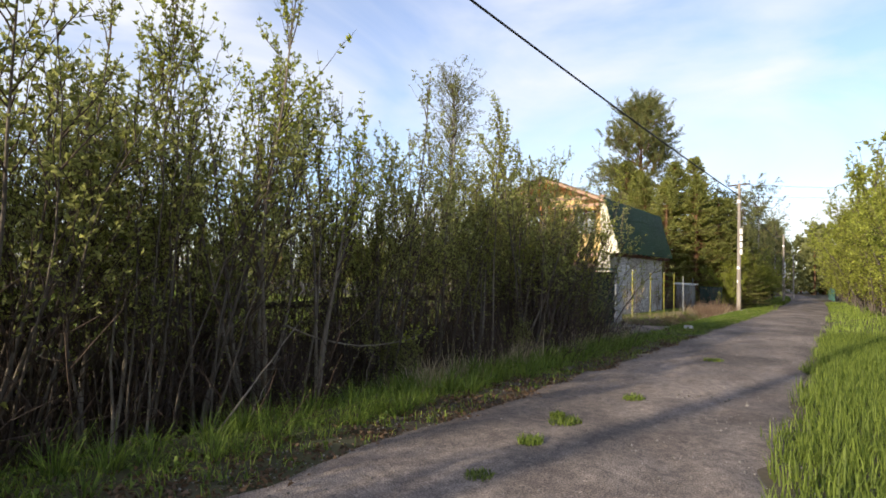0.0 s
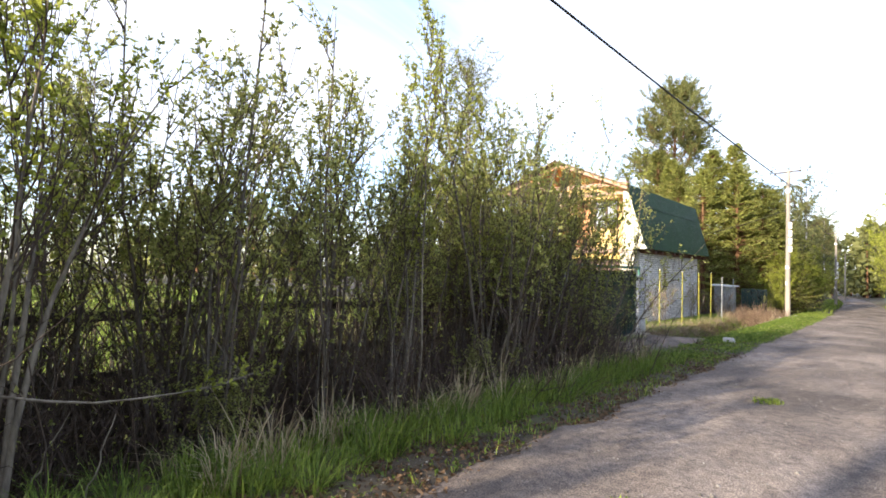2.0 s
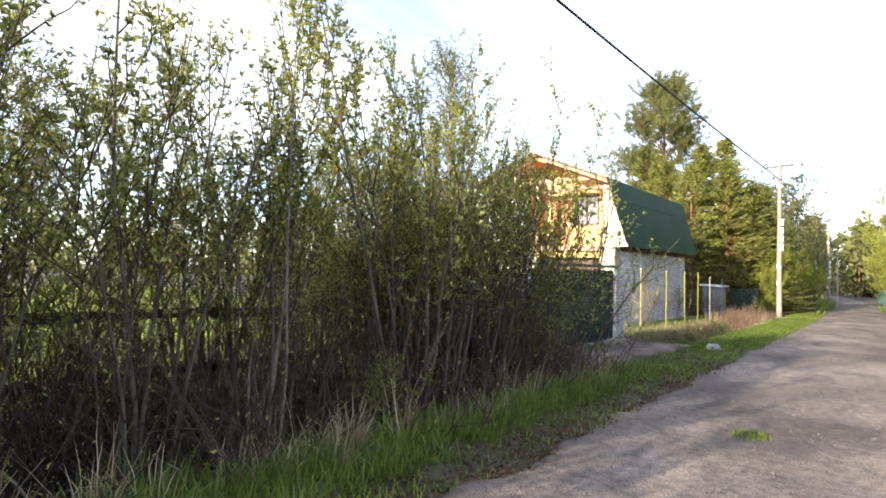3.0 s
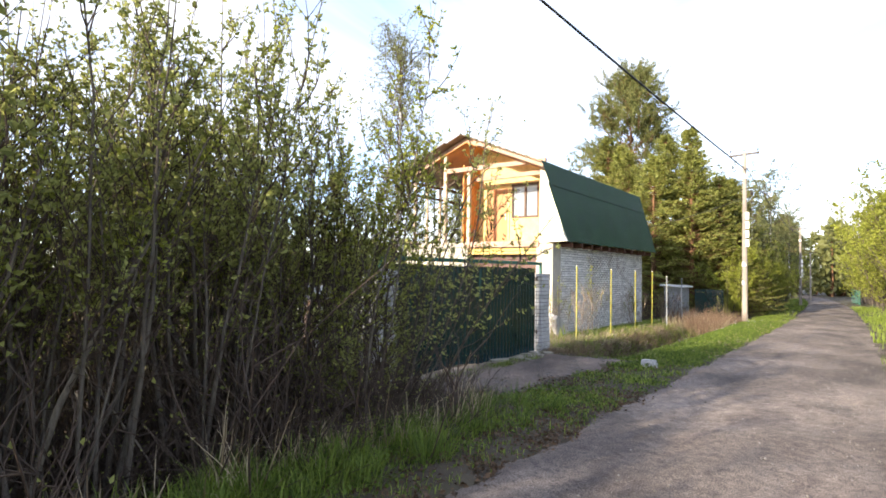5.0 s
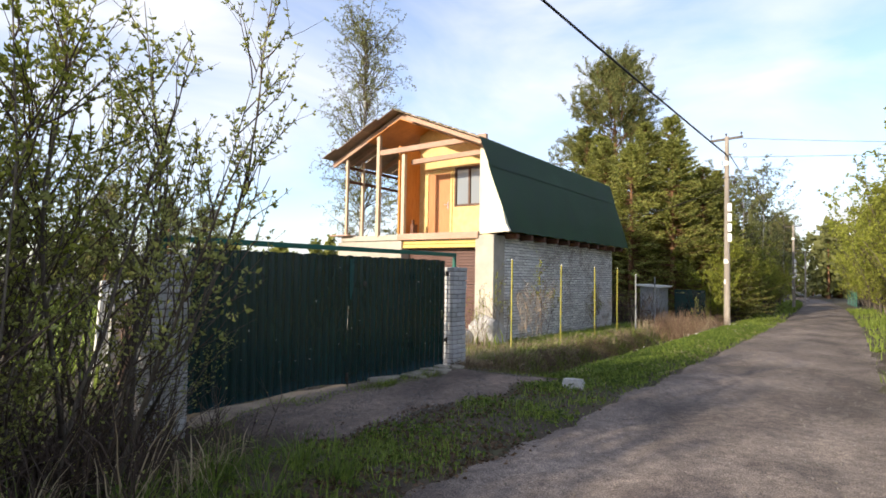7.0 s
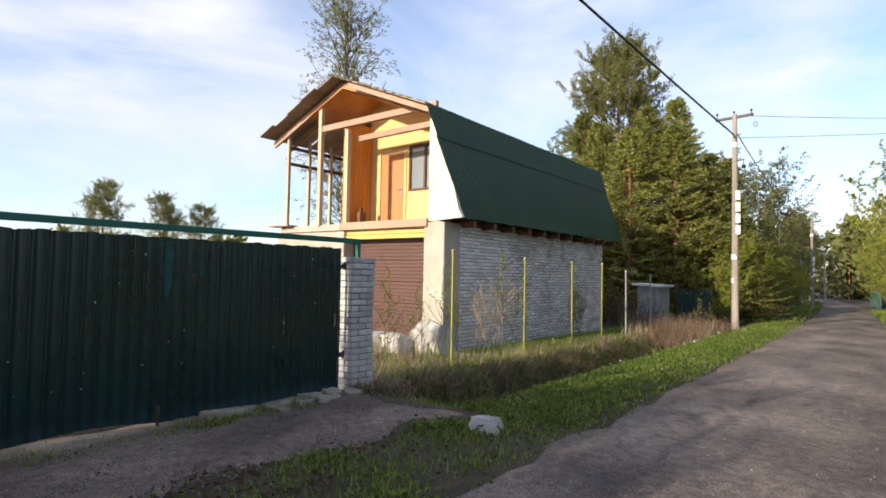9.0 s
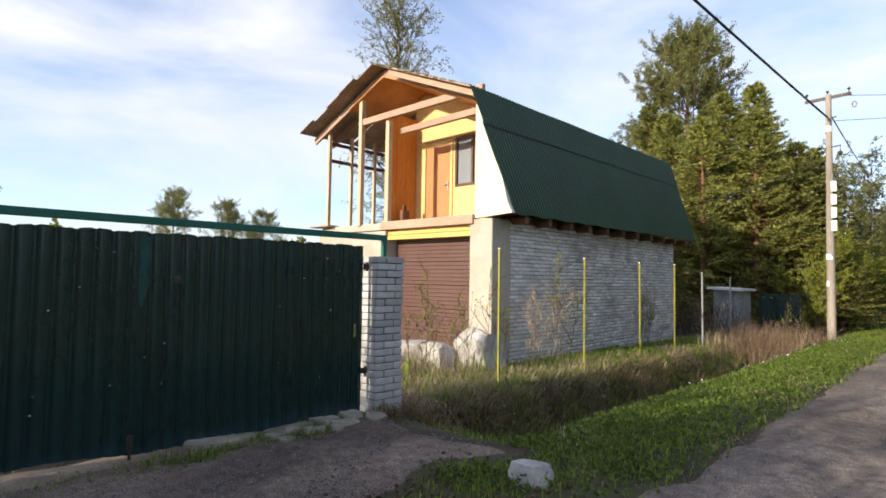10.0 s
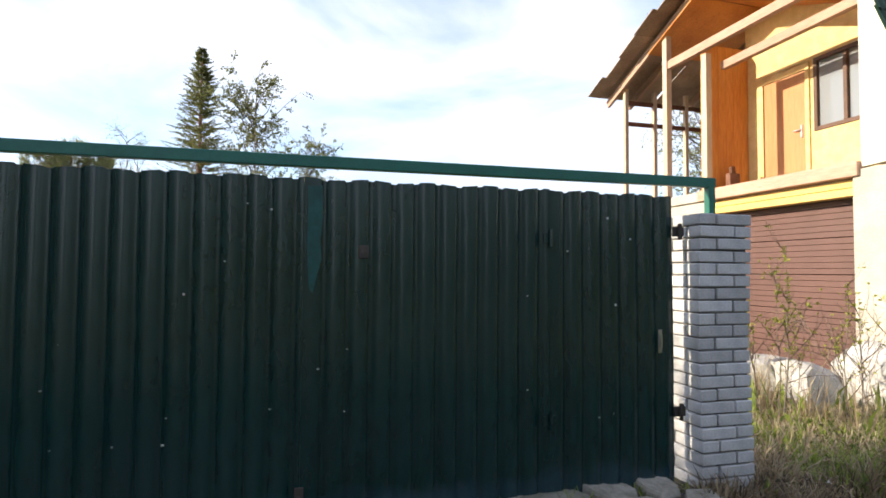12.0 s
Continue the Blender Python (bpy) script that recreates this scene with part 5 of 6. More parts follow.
brushes = [brush("brushwood", 31, 44, 1.6, "bare reddish undergrowth stems in deep shade"), brush("brushwood", 32, 52, 1.25, "bare reddish undergrowth stems in deep shade")]
spots = []
for i in range(96):
    spots.append((i % 2, -4.4 - 2.3 * rp.random(), rp.uniform(-3.5, 11.4), rp.uniform(0.5, 1.25), rp.uniform(0, 6.28)))
for x, y, s in ((-4.45, 9.2, 0.8), (-4.6, 9.9, 0.9), (-4.6, 10.5, 1.0), (-4.45, 10.9, 0.7), (-4.6, 11.4, 1.0), (-4.45, 12.0, 0.75), (-5.2, 11.8, 1.1), (-5.3, 12.6, 0.8), (-5.0, 10.3, 1.2), (-5.6, 11.0, 1.2), (-5.0, 12.2, 1.0), (-5.5, 11.9, 0.9), (-5.9, 11.5, 1.0), (-4.8, 12.0, 0.9), (-4.9, 12.7, 0.55), (-4.4, 12.5, 0.5), (-5.6, 0.2, 1.35), (-6.2, 0.9, 1.4), (-5.8, 1.8, 1.35), (-6.5, 2.4, 1.4), (-6.1, 3.3, 1.35), (-6.9, -0.6, 1.4), (-7.2, 1.6, 1.4), (-4.2, 11.7, 0.7), (-4.7, 12.4, 0.9), (-7.75, 33.2, 1.0), (-7.45, 32.9, 0.95), (-7.6, 33.5, 1.1), (-5.9, 36.6, 1.0), (-5.6, 38.2, 1.2), (-5.2, 39.6, 1.2), (-5.4, 41.4, 1.4), (-5.1, 43.2, 1.4), (-5.3, 45.5, 1.4), (-5.2, 48.0, 1.4)):
    spots.append((int(y * 10) % 2, x, y, s, y * 3.7))
for i in range(20):
    spots.append((i % 2, -6.6 - 1.5 * rp.random(), -3.5 + i * 0.78, rp.uniform(0.75, 1.15), rp.uniform(0, 6.28)))
plant(brushes, spots, set())
russet = [brush("dead_bush", 33, 110, 1.15, "russet clump of bare dead stalks near the utility pole", M_REDTWIG, 0.04)]
plant(russet, [(0, -5.2, 28.9, 0.75, 0.4), (0, -5.0, 29.8, 0.95, 1.7), (0, -5.3, 30.6, 1.0, 3.1), (0, -4.9, 31.4, 0.8, 4.6), (0, -5.7, 29.7, 0.9, 5.3), (0, -4.55, 32.5, 0.7, 2.4)], set())

# roadside bushes on the sunny side and along the far lane
bright = [
    willow("roadside_bush", 41, 4.0, 12, M_LEAFBRIGHT, "bright yellow-green roadside bush in spring leaf", "bush", twigs=2, leaf=0.075, branches=14, lean=0.40, low=0.06, group="roadside bushes", nodes=6, bare=0.0, spread=0.7),
    willow("roadside_bush", 42, 5.0, 12, M_LEAFBRIGHT, "bright yellow-green roadside bush in spring leaf", "bush", twigs=2, leaf=0.078, branches=14, lean=0.32, low=0.06, group="roadside bushes", nodes=6, bare=0.0, spread=0.7),
]
spots = []
for i in range(20):
    y = 15 + i * 3.3
    spots.append((i % 2, (2.6 if y < 30 else 1.9) + rp.uniform(-0.2, 0.7) + float(bend_x(y)), y, rp.uniform(1.0, 1.25) if y < 26 else rp.uniform(1.3, 1.75), rp.uniform(0, 6.28)))
for i in range(13):
    y = 40.0 + i * 3.2
    spots.append((i % 2, -4.9 + rp.uniform(-0.8, 0.2) + float(bend_x(y)), y, rp.uniform(0.7, 0.95), rp.uniform(0, 6.28)))
for i in range(9):
    y = 36.8 + i * 2.6
    spots.append((i % 2, -5.3 + rp.uniform(-0.5, 0.35) + float(bend_x(y)), y, rp.uniform(0.72, 0.95), rp.uniform(0, 6.28)))
for i in range(8):
    spots.append((i % 2, -9 + rp.uniform(-2, 1.5), 42 + i * 7, rp.uniform(1.2, 1.6), rp.uniform(0, 6.28)))
plant(bright, spots, set())

# conifers beside and behind the house
conifers = [
    spruce("spruce_tree", 51, 8.3, 2.9, "dense dark spruce beside the house, sunlit on one side"),
    spruce("spruce_tree", 52, 9.8, 3.1, "dense dark spruce behind the house"),
    pine("pine_tree", 53, 18.2, 5.0, "tall old pine with a rounded crown behind the house", 0.34, 1.9, 90),
    spruce("spruce_tree", 54, 16.5, 4.8, "slender dark spruce across the open plot", 50, 0.9, M_PINENEEDLE),
    pine("pine_tree", 55, 11.5, 3.6, "bushy pine far across the open plot", 0.15, 1.2, 34),
]
plant(conifers, [(0, -7.3, 38.0, 1.02, 0.0), (1, -9.0, 39.6, 1.02, 1.0), (0, -6.2, 39.2, 0.86, 2.0), (1, -12.9, 41.4, 1.08, 2.6), (0, -8.9, 36.9, 0.98, 4.0), (1, -10.7, 38.4, 0.9, 5.0), (1, -11.6, 40.2, 0.98, 0.4), (1, -7.9, 40.4, 1.04, 3.4), (0, -5.6, 40.6, 0.72, 4.4),
                 (2, -14.8, 51.4, 1.0, 0.7), (3, -43.1, 9.8, 1.0, 0.0), (4, -78.8, 43.0, 1.12, 0.0), (4, -69.0, 46.0, 0.85, 2.0), (4, -62.0, 47.0, 0.72, 4.0), (4, -66.0, -5.4, 1.05, 1.0), (4, -67.0, -2.6, 0.98, 3.0), (4, -66.0, -8.0, 0.98, 5.0),
                 (0, -8.2, 43.5, 1.0, 3.3), (0, -6.1, 42.2, 0.9, 1.2), (4, -7.5, 96.0, 0.8, 0.5), (4, -9.5, 110.0, 0.95, 1.5)], set())

birches = [
    birch("birch_tree", 61, 16.4, 3.3, "tall pale birch with thin spring leaves behind the house", density=2.8, leaf=0.10),
    birch("birch_tree", 62, 11.8, 3.1, "pale birch with thin spring leaves across the open plot", leaf=0.15),
    birch("bare_tree", 63, 9.0, 1.4, "almost bare young tree across the open plot", density=0.35, leaf=0.06),
]
plant(birches, [(0, -24.0, 34.3, 1.0, 0.5), (1, -36.0, 13.6, 0.98, 0.0), (1, -47.6, 17.3, 0.95, 2.0), (2, -56.0, 2.9, 1.3, 0.0), (2, -56.0, 1.6, 1.12, 2.0),
                (1, -9.5, 54.0, 0.8, 1.0), (1, -8.0, 63.0, 0.85, 3.0), (0, -12.0, 70.0, 0.62, 2.0), (1, -8.5, 78.0, 0.95, 5.0), (1, -7.6, 72.0, 1.08, 4.0), (1, -10.5, 66.0, 1.0, 0.6), (1, -7.0, 88.0, 0.9, 2.2), (1, 4.0, 42.0, 0.72, 1.5), (1, 4.6, 55.0, 0.8, 2.5), (1, 3.8, 68.0, 0.85, 3.5), (0, 5.0, 82.0, 0.6, 0.5),
                (1, -16.0, 30.0, 0.62, 0.3), (1, -19.5, 38.0, 0.6, 1.3)], set())

# far woods all round
def far_woods(name, label, centres, seed, material, each=260, leaf=(0.8, 1.8)):
    rng = np.random.default_rng(seed)
    vs, trunks = [], []
    for x, y, h, w in centres:
        n = each
        t = rng.uniform(0.08, 1, n)
        rad = w * (1 - t) ** 0.75 * rng.uniform(0.3, 1.1, n) + 0.15
        a = rng.uniform(0, 2 * np.pi, n)
        z0 = float(ground_z(x, y))
        vs.append(np.stack([x + rad * np.cos(a), y + rad * np.sin(a), z0 + t * h], 1))
        trunks.append(np.stack([np.full(4, x), np.full(4, y), z0 + np.linspace(-0.3, h * 0.95, 4)], 1))
    P = np.concatenate(vs)
    d = unit(rng.normal(size=P.shape) + np.array([0, 0, -0.2]))
    lv, lf = leaf_arrays(P, d, rng.uniform(*leaf, len(P)), 0.28, rng)
    root = thing(name, (0, 0, 0), label, "woods", kind="stuff")
    mesh_np("crowns", lv, lf, material, root)
    tv, tf = tubes(np.array(trunks), np.broadcast_to(np.linspace(0.25, 0.04, 4), (len(trunks), 4)), 5)
    mesh_np("trunks", tv, tf, M_PINEBARK, root)
    return root


rw = random.Random(99)
ring = []
for i in range(120):
    a = rw.uniform(radians(95), radians(215))
    d = rw.uniform(105, 150)
    ring.append((-5 + d * math.cos(a), 15 + d * math.sin(a), rw.uniform(6.5, 10.5), rw.uniform(1.6, 2.8)))
far_woods("far_woods", "distant dark conifer woods beyond the open plot", ring, 7, M_NEEDLE)
ring = []
for i in range(110):
    x = rw.uniform(-60, 45)
    y = rw.uniform(118, 150)
    if abs(x - float(bend_x(y)) + 1.4) < 3.0 and y < 135:
        continue
    ring.append((x, y, rw.uniform(9.5, 15.0), rw.uniform(2.0, 3.6)))
far_woods("far_woods", "distant mixed woods at the end of the lane", ring, 8, M_BIRCHLEAF)
ring = [(rw.uniform(5, 30), rw.uniform(-30, 110), rw.uniform(6, 10), rw.uniform(1.8, 3.0)) for i in range(60)]
ring = [c for c in ring if c[0] > 6 + abs(c[1]) * 0.02]
far_woods("far_woods", "mixed woods behind the roadside bushes", ring, 9, M_LEAFBRIGHT, 1500, (0.25, 0.65))

# ---- grass ----
def scatter(n, xr, yr, rng, clump=0.0, keep=None, each=30):
    x, y = rng.uniform(*xr, n), rng.uniform(*yr, n)
    if clump:
        c = np.stack([rng.uniform(*xr, max(8, n // each)), rng.uniform(*yr, max(8, n // each))], 1)
        pick_ = rng.integers(0, len(c), n)
        near = rng.random(n) < 0.75
        x = np.where(near, c[pick_, 0] + rng.normal(0, clump, n), x)
        y = np.where(near, c[pick_, 1] + rng.normal(0, clump, n), y)
    if keep is not None:
        k = keep(x, y)
        x, y = x[k], y[k]
    return np.stack([x, y, ground_z(x, y) - 0.01], 1)


def grass(name, at, height, lean, width, material, seed, label, droop=0.0):
    rng = np.random.default_rng(seed)
    n = len(at)
    h = rng.uniform(*height, n)
    v, f = blade_arrays(at, h, np.minimum(h * (0.95 + droop * 0.8), rng.uniform(*lean, n)), rng.uniform(*width, n), rng, droop)
    ob = mesh_np(name, v, f, material)
    return tagged(ob, label, "grass", kind="stuff")


rng = np.random.default_rng(5)
off_drive = lambda x, y: ~((x > -5.85) & (x < -4.35 + 0.1 * (y - 14) + 0.15 * np.sin(y * 5)) & (y > 13.7) & (y < 18.15))
edge_dither = np.random.default_rng(44)
west_near = lambda x, y: (x < -2.72 + 0.06 * np.sin(y * 2.1) - 0.65 * edge_dither.random(len(x)) ** 1.6) & off_drive(x, y)
grass("grass", scatter(11000, (-3.92, -2.75), (-2, 14.2), rng, 0.05, west_near), (0.02, 0.12), (0.02, 0.10), (0.003, 0.006), M_GRASS, 1, "fresh green verge grass along the thicket")
grass("grass", scatter(3600, (-4.05, -3.3), (4, 11.5), rng, 0.07, west_near), (0.10, 0.28), (0.06, 0.2), (0.003, 0.006), M_GRASS, 2, "tall green grass tufts at the foot of the thicket")
grass("grass", scatter(24000, (-4.3, -2.7), (18, 40), rng, 0.16, west_near, 60), (0.03, 0.14), (0.03, 0.12), (0.003, 0.006), M_GRASS, 3, "short bright verge grass beside the ditch")
grass("grass", scatter(80000, (-0.25, 3.0), (0, 18), rng, 0.10, lambda x, y: x > -0.18 + 0.1 * np.sin(y * 2.3) + 0.06 * np.sin(y * 6.1) + 0.4 * edge_dither.random(len(x)) ** 2), (0.05, 0.26), (0.02, 0.16), (0.003, 0.007), M_GRASS, 4, "sunlit lush grass on the verge")
grass("grass", scatter(26000, (2.4, 11.0), (-12, 45), rng, 0.35), (0.10, 0.34), (0.05, 0.22), (0.008, 0.016), M_GRASS, 61, "rough meadow grass behind the verge")
grass("grass", scatter(16000, (-1.2, 4.0), (18, 60), rng, 0.2, lambda x, y: x - bend_x(y) > -0.1 + 0.1 * np.sin(y * 2.3)), (0.08, 0.28), (0.03, 0.14), (0.006, 0.012), M_GRASS, 5, "sunlit lush grass on the verge")
grass("grass", scatter(10000, (-7.5, -2.9), (40, 100), rng, 0.2, lambda x, y: x - bend_x(y) < -2.85), (0.08, 0.25), (0.03, 0.12), (0.012, 0.02), M_GRASS, 6, "verge grass farther along the lane")
grass("grass", scatter(24000, (-7.5, -5.2), (19, 34), rng, 0.12), (0.05, 0.22), (0.03, 0.12), (0.004, 0.009), M_GRASS, 7, "green weeds at the foot of the brick wall", 0.3)
grass("grass", scatter(30000, (-40, -7.2), (-15, 21), rng, 0.6), (0.15, 0.5), (0.05, 0.3), (0.015, 0.03), M_GRASS, 8, "rough grass on the open plot")
grass("grass", scatter(8000, (-6.0, -2.75), (13.6, 18.6), rng, 0.16, west_near, 220), (0.03, 0.10), (0.02, 0.06), (0.003, 0.006), M_GRASS, 21, "sparse trodden grass between drive and lane")
grass("grass", scatter(6000, (-5.9, -4.5), (18.6, 30), rng, 0.11, None, 150), (0.05, 0.16), (0.06, 0.18), (0.003, 0.007), M_GRASS, 45, "green grass tussocks in the ditch", 0.4)
dry_keep = lambda x, y: (x < -5.4 + 0.2 * np.sin(y * 0.9) + 0.9 * smooth01((y - 25) / 4)) & (y > 18.45)
grass("dry_grass", scatter(5000, (-5.75, -4.95), (18.3, 27), rng, 0.09, None, 90), (0.08, 0.22), (0.18, 0.4), (0.003, 0.006), M_THATCH, 41, "matted thatch on the ditch bank, its dark tone partly shade", 0.5)
grass("dry_grass", scatter(6000, (-6.6, -4.3), (18.4, 32.5), rng, 0.10, dry_keep, 130), (0.07, 0.22), (0.12, 0.3), (0.003, 0.006), M_DRY, 9, "long tan dead grass hanging over the ditch", 0.6)
grass("dry_grass", scatter(2600, (-6.0, -5.55), (13.7, 18.2), rng, 0.11, None, 160), (0.02, 0.09), (0.02, 0.1), (0.003, 0.006), M_GRASS, 31, "thin grass growing along the foot of the gate")
grass("dry_grass", scatter(900, (-4.1, -3.5), (4.0, 13.0), rng, 0.05), (0.12, 0.42), (0.10, 0.38), (0.002, 0.005), M_DRY, 10, "straw-coloured dead grass at the thicket edge")
grass("dry_grass", scatter(1500, (-6.3, -4.5), (28.5, 33.2), rng, 0.2), (0.2, 0.6), (0.05, 0.4), (0.003, 0.006), M_DRY, 11, "tall reddish dead stalks near the pole")
grass("dry_grass", scatter(6000, (-9.3, -6.2), (19.0, 21.8), rng, 0.2), (0.08, 0.28), (0.12, 0.4), (0.003, 0.006), M_DRY, 12, "dead grass round the concrete rubble", 0.5)

def tussocks(name, centres, each, length, radius, flow, material, seed, label, limp=(0.25, 0.75), broad=1.0):
    """Tufts of long blades that rise, bend over and hang down, all leaning the way the bank falls."""
    g = np.random.default_rng(seed)
    c = np.repeat(centres, each, 0)
    n = len(c)
    a = g.uniform(0, 2 * np.pi, n)
    out = np.stack([np.cos(a), np.sin(a), np.zeros(n)], 1)
    at = c + out * (radius * np.sqrt(g.random(n)))[:, None]
    at[:, 2] = ground_z(at[:, 0], at[:, 1]) - 0.02
    size = np.repeat(g.uniform(0.55, 1.25, len(centres)), each)
    step = (g.uniform(*length, n) * size / 4)[:, None]
    d = unit(out * g.uniform(0.15, 0.9, (n, 1)) + np.array(flow) * g.uniform(0.0, 0.8, (n, 1)) + np.array([0, 0, 1.0]))
    bend = g.uniform(*limp, (n, 1))
    pts = [at]
    for i in range(4):
        pts.append(pts[-1] + d * step)
        d = unit(d + np.array([0, 0, -1.0]) * bend * (0.5 + 0.3 * i) + g.normal(0, 0.08, (n, 3)))
    P = np.stack(pts, 1)
    side = np.stack([-np.sin(a), np.cos(a), np.zeros(n)], 1)[:, None]
    w = broad * g.uniform(0.0025, 0.0065, (n, 1, 1)) * np.array([1, 1, 0.8, 0.55, 0.15])[None, :, None]
    V = np.stack([P - side * w, P + side * w], 2).reshape(-1, 3)
    k = np.arange(n * 10).reshape(n, 5, 2)
    F = np.stack([k[:, :-1, 0], k[:, :-1, 1], k[:, 1:, 1], k[:, 1:, 0]], -1).reshape(-1, 4)
    tagged(mesh_np(name, V, F, material), label, "grass", kind="stuff")


gt = np.random.default_rng(91)
bank = lambda n, x0, x1, y0, y1: np.stack([gt.uniform(x0, x1, n), gt.uniform(y0, y1, n), np.zeros(n)], 1)
tussocks("dry_grass", bank(120, -6.3, -5.5, 18.7, 29.0), 50, (0.14, 0.36), 0.13, (0.9, -0.1, 0), M_DRY, 92, "long tan dead grass hanging over the ditch")
tussocks("dry_grass", bank(110, -5.7, -5.1, 18.4, 27.5), 45, (0.16, 0.34), 0.12, (0.7, 0, 0), M_THATCH, 93, "matted grass hanging down the ditch bank, its dark tone partly shade")
tussocks("grass", bank(120, -6.2, -5.1, 18.4, 28.0), 40, (0.12, 0.26), 0.11, (0.6, 0, 0), M_GRASS, 94, "green grass tussocks growing out of the ditch bank")
tussocks("dry_grass", np.stack([gt.uniform(-4.1, -3.65, 34), np.concatenate([gt.uniform(4.2, 5.6, 12), gt.uniform(6.2, 7.9, 14), gt.uniform(8.0, 12.6, 8)]), np.zeros(34)], 1), 13, (0.25, 0.7), 0.08, (0.2, 0, 0), M_DRY, 95, "straw-coloured dead stalks at the thicket edge", (0.02, 0.4))
tussocks("grass", np.stack([gt.uniform(-5.80, -5.52, 46), gt.uniform(15.7, 17.3, 46), np.zeros(46)], 1), 34, (0.06, 0.16), 0.09, (0.3, 0, 0), M_GRASS, 97, "short grass growing between drive and gate")
tussocks("grass", np.stack([gt.uniform(-5.82, -5.55, 22), gt.uniform(17.95, 18.5, 22), np.zeros(22)], 1), 34, (0.08, 0.22), 0.07, (0.5, 0, 0), M_THATCH, 98, "dead tufts round the foot of the pier")
tussocks("grass", np.stack([gt.uniform(-3.95, -3.2, 170), gt.uniform(-0.5, 13.2, 170), np.zeros(170)], 1), 70, (0.12, 0.36), 0.10, (0.25, 0, 0), M_GRASSDEEP, 96, "fresh green tussocks along the thicket", (0.15, 0.6), 0.6)

grass("dry_grass", scatter(2600, (-4.3, -2.75), (17.8, 33), rng, 0.15, west_near, 120), (0.04, 0.16), (0.05, 0.16), (0.002, 0.005), M_DRY, 51, "dead straw caught in the green verge", 0.5)
tussocks("dry_grass", np.stack([gt.uniform(-8.9, -6.5, 30), gt.uniform(20.0, 20.9, 30), np.zeros(30)], 1), 12, (0.35, 0.85), 0.09, (0.1, 0, 0), M_DRY, 99, "dead stalks standing before the concrete rubble", (0.02, 0.3), 0.8)

# broad-leaved weeds, fallen leaves, loose stones
rng = np.random.default_rng(15)
at = np.concatenate([scatter(4000, (-4.4, -2.8), (-1, 14), rng, 0.16, west_near), scatter(3500, (-4.25, -2.7), (14, 18.2), rng, 0.16, west_near, 150), scatter(40000, (-4.25, -2.7), (18.2, 33), rng, 0.14, west_near, 80), scatter(16000, (-7.4, -5.5), (19.5, 31), rng, 0.12), scatter(2500, (-5.6, -4.3), (18.4, 30), rng, 0.12, None, 100)])
lv, lf = leaf_arrays(at + np.array([0, 0, 0.02]) + rng.uniform(0, 0.06, (len(at), 1)) * np.array([0, 0, 1]), unit(rng.normal(size=at.shape) + np.array([0, 0, 0.35])), rng.uniform(0.018, 0.05, len(at)), 0.36, rng)
tagged(mesh_np("weeds", lv, lf, M_GRASSDEEP), "low broad-leaved weeds in the verge", "weeds", kind="stuff")
at = np.concatenate([scatter(9000, (-7.0, -2.5), (-3, 18), rng, 0.2, west_near), scatter(10000, (-3.5, -2.72), (-1, 15), rng, 0.10), scatter(2500, (-4.6, -3.6), (13.8, 17.6), rng, 0.2)])
lv, lf = leaf_arrays(at + np.array([0, 0, 0.02]), unit(rng.normal(size=at.shape) * np.array([1, 1, 0.25])), rng.uniform(0.02, 0.055, len(at)), 0.3, rng)
tagged(mesh_np("leaf_litter", lv, lf, M_DEADLEAF), "brown fallen leaves along the verge and drive", "leaf litter", kind="stuff")


# tufts growing in the lane, pebbles on it, flowers by the ditch
def tuft(x, y, r, seed):
    g = np.random.default_rng(seed)
    n = 260
    a, d = g.uniform(0, 6.28, n), r * np.sqrt(g.random(n))
    px, py = x + d * np.cos(a), y + d * np.sin(a) * 1.3
    at = np.stack([px, py, ground_z(px, py) + 0.01], 1)
    h = g.uniform(0.02, 0.07, n)
    v, f = blade_arrays(at, h, h * g.uniform(0.3, 0.9, n), g.uniform(0.003, 0.006, n), g)
    tagged(mesh_np("grass_tuft", v, f, M_GRASS), "small green tuft growing in the gravel lane", "grass tuft", "tufts in the lane")


for i, (x, y, r) in enumerate(((-1.70, 2.36, 0.09), (-1.82, 3.35, 0.10), (-1.84, 4.12, 0.15), (-1.66, 5.65, 0.12), (-1.55, 9.9, 0.16), (-2.0, 4.3, 0.07))):
    tuft(x, y, r, 300 + i)


def pebbles(name, at, size, seed, label):
    g = np.random.default_rng(seed)
    n = len(at)
    s = size * g.uniform(0.4, 1.5, n) ** 2
    octa = np.array([[1, 0, 0], [0, 1, 0], [-1, 0, 0], [0, -1, 0], [0, 0, 0.75], [0, 0, -0.75]])
    v = at[:, None] + octa[None] * s[:, None, None] * g.uniform(0.7, 1.3, (n, 6, 1))
    tri = np.array([[0, 1, 4], [1, 2, 4], [2, 3, 4], [3, 0, 4], [1, 0, 5], [2, 1, 5], [3, 2, 5], [0, 3, 5]])
    f = (np.arange(n)[:, None, None] * 6 + tri[None]).reshape(-1, 3)
    tagged(mesh_np(name, v.reshape(-1, 3), f, M_STONE), label, "pebbles", kind="stuff")


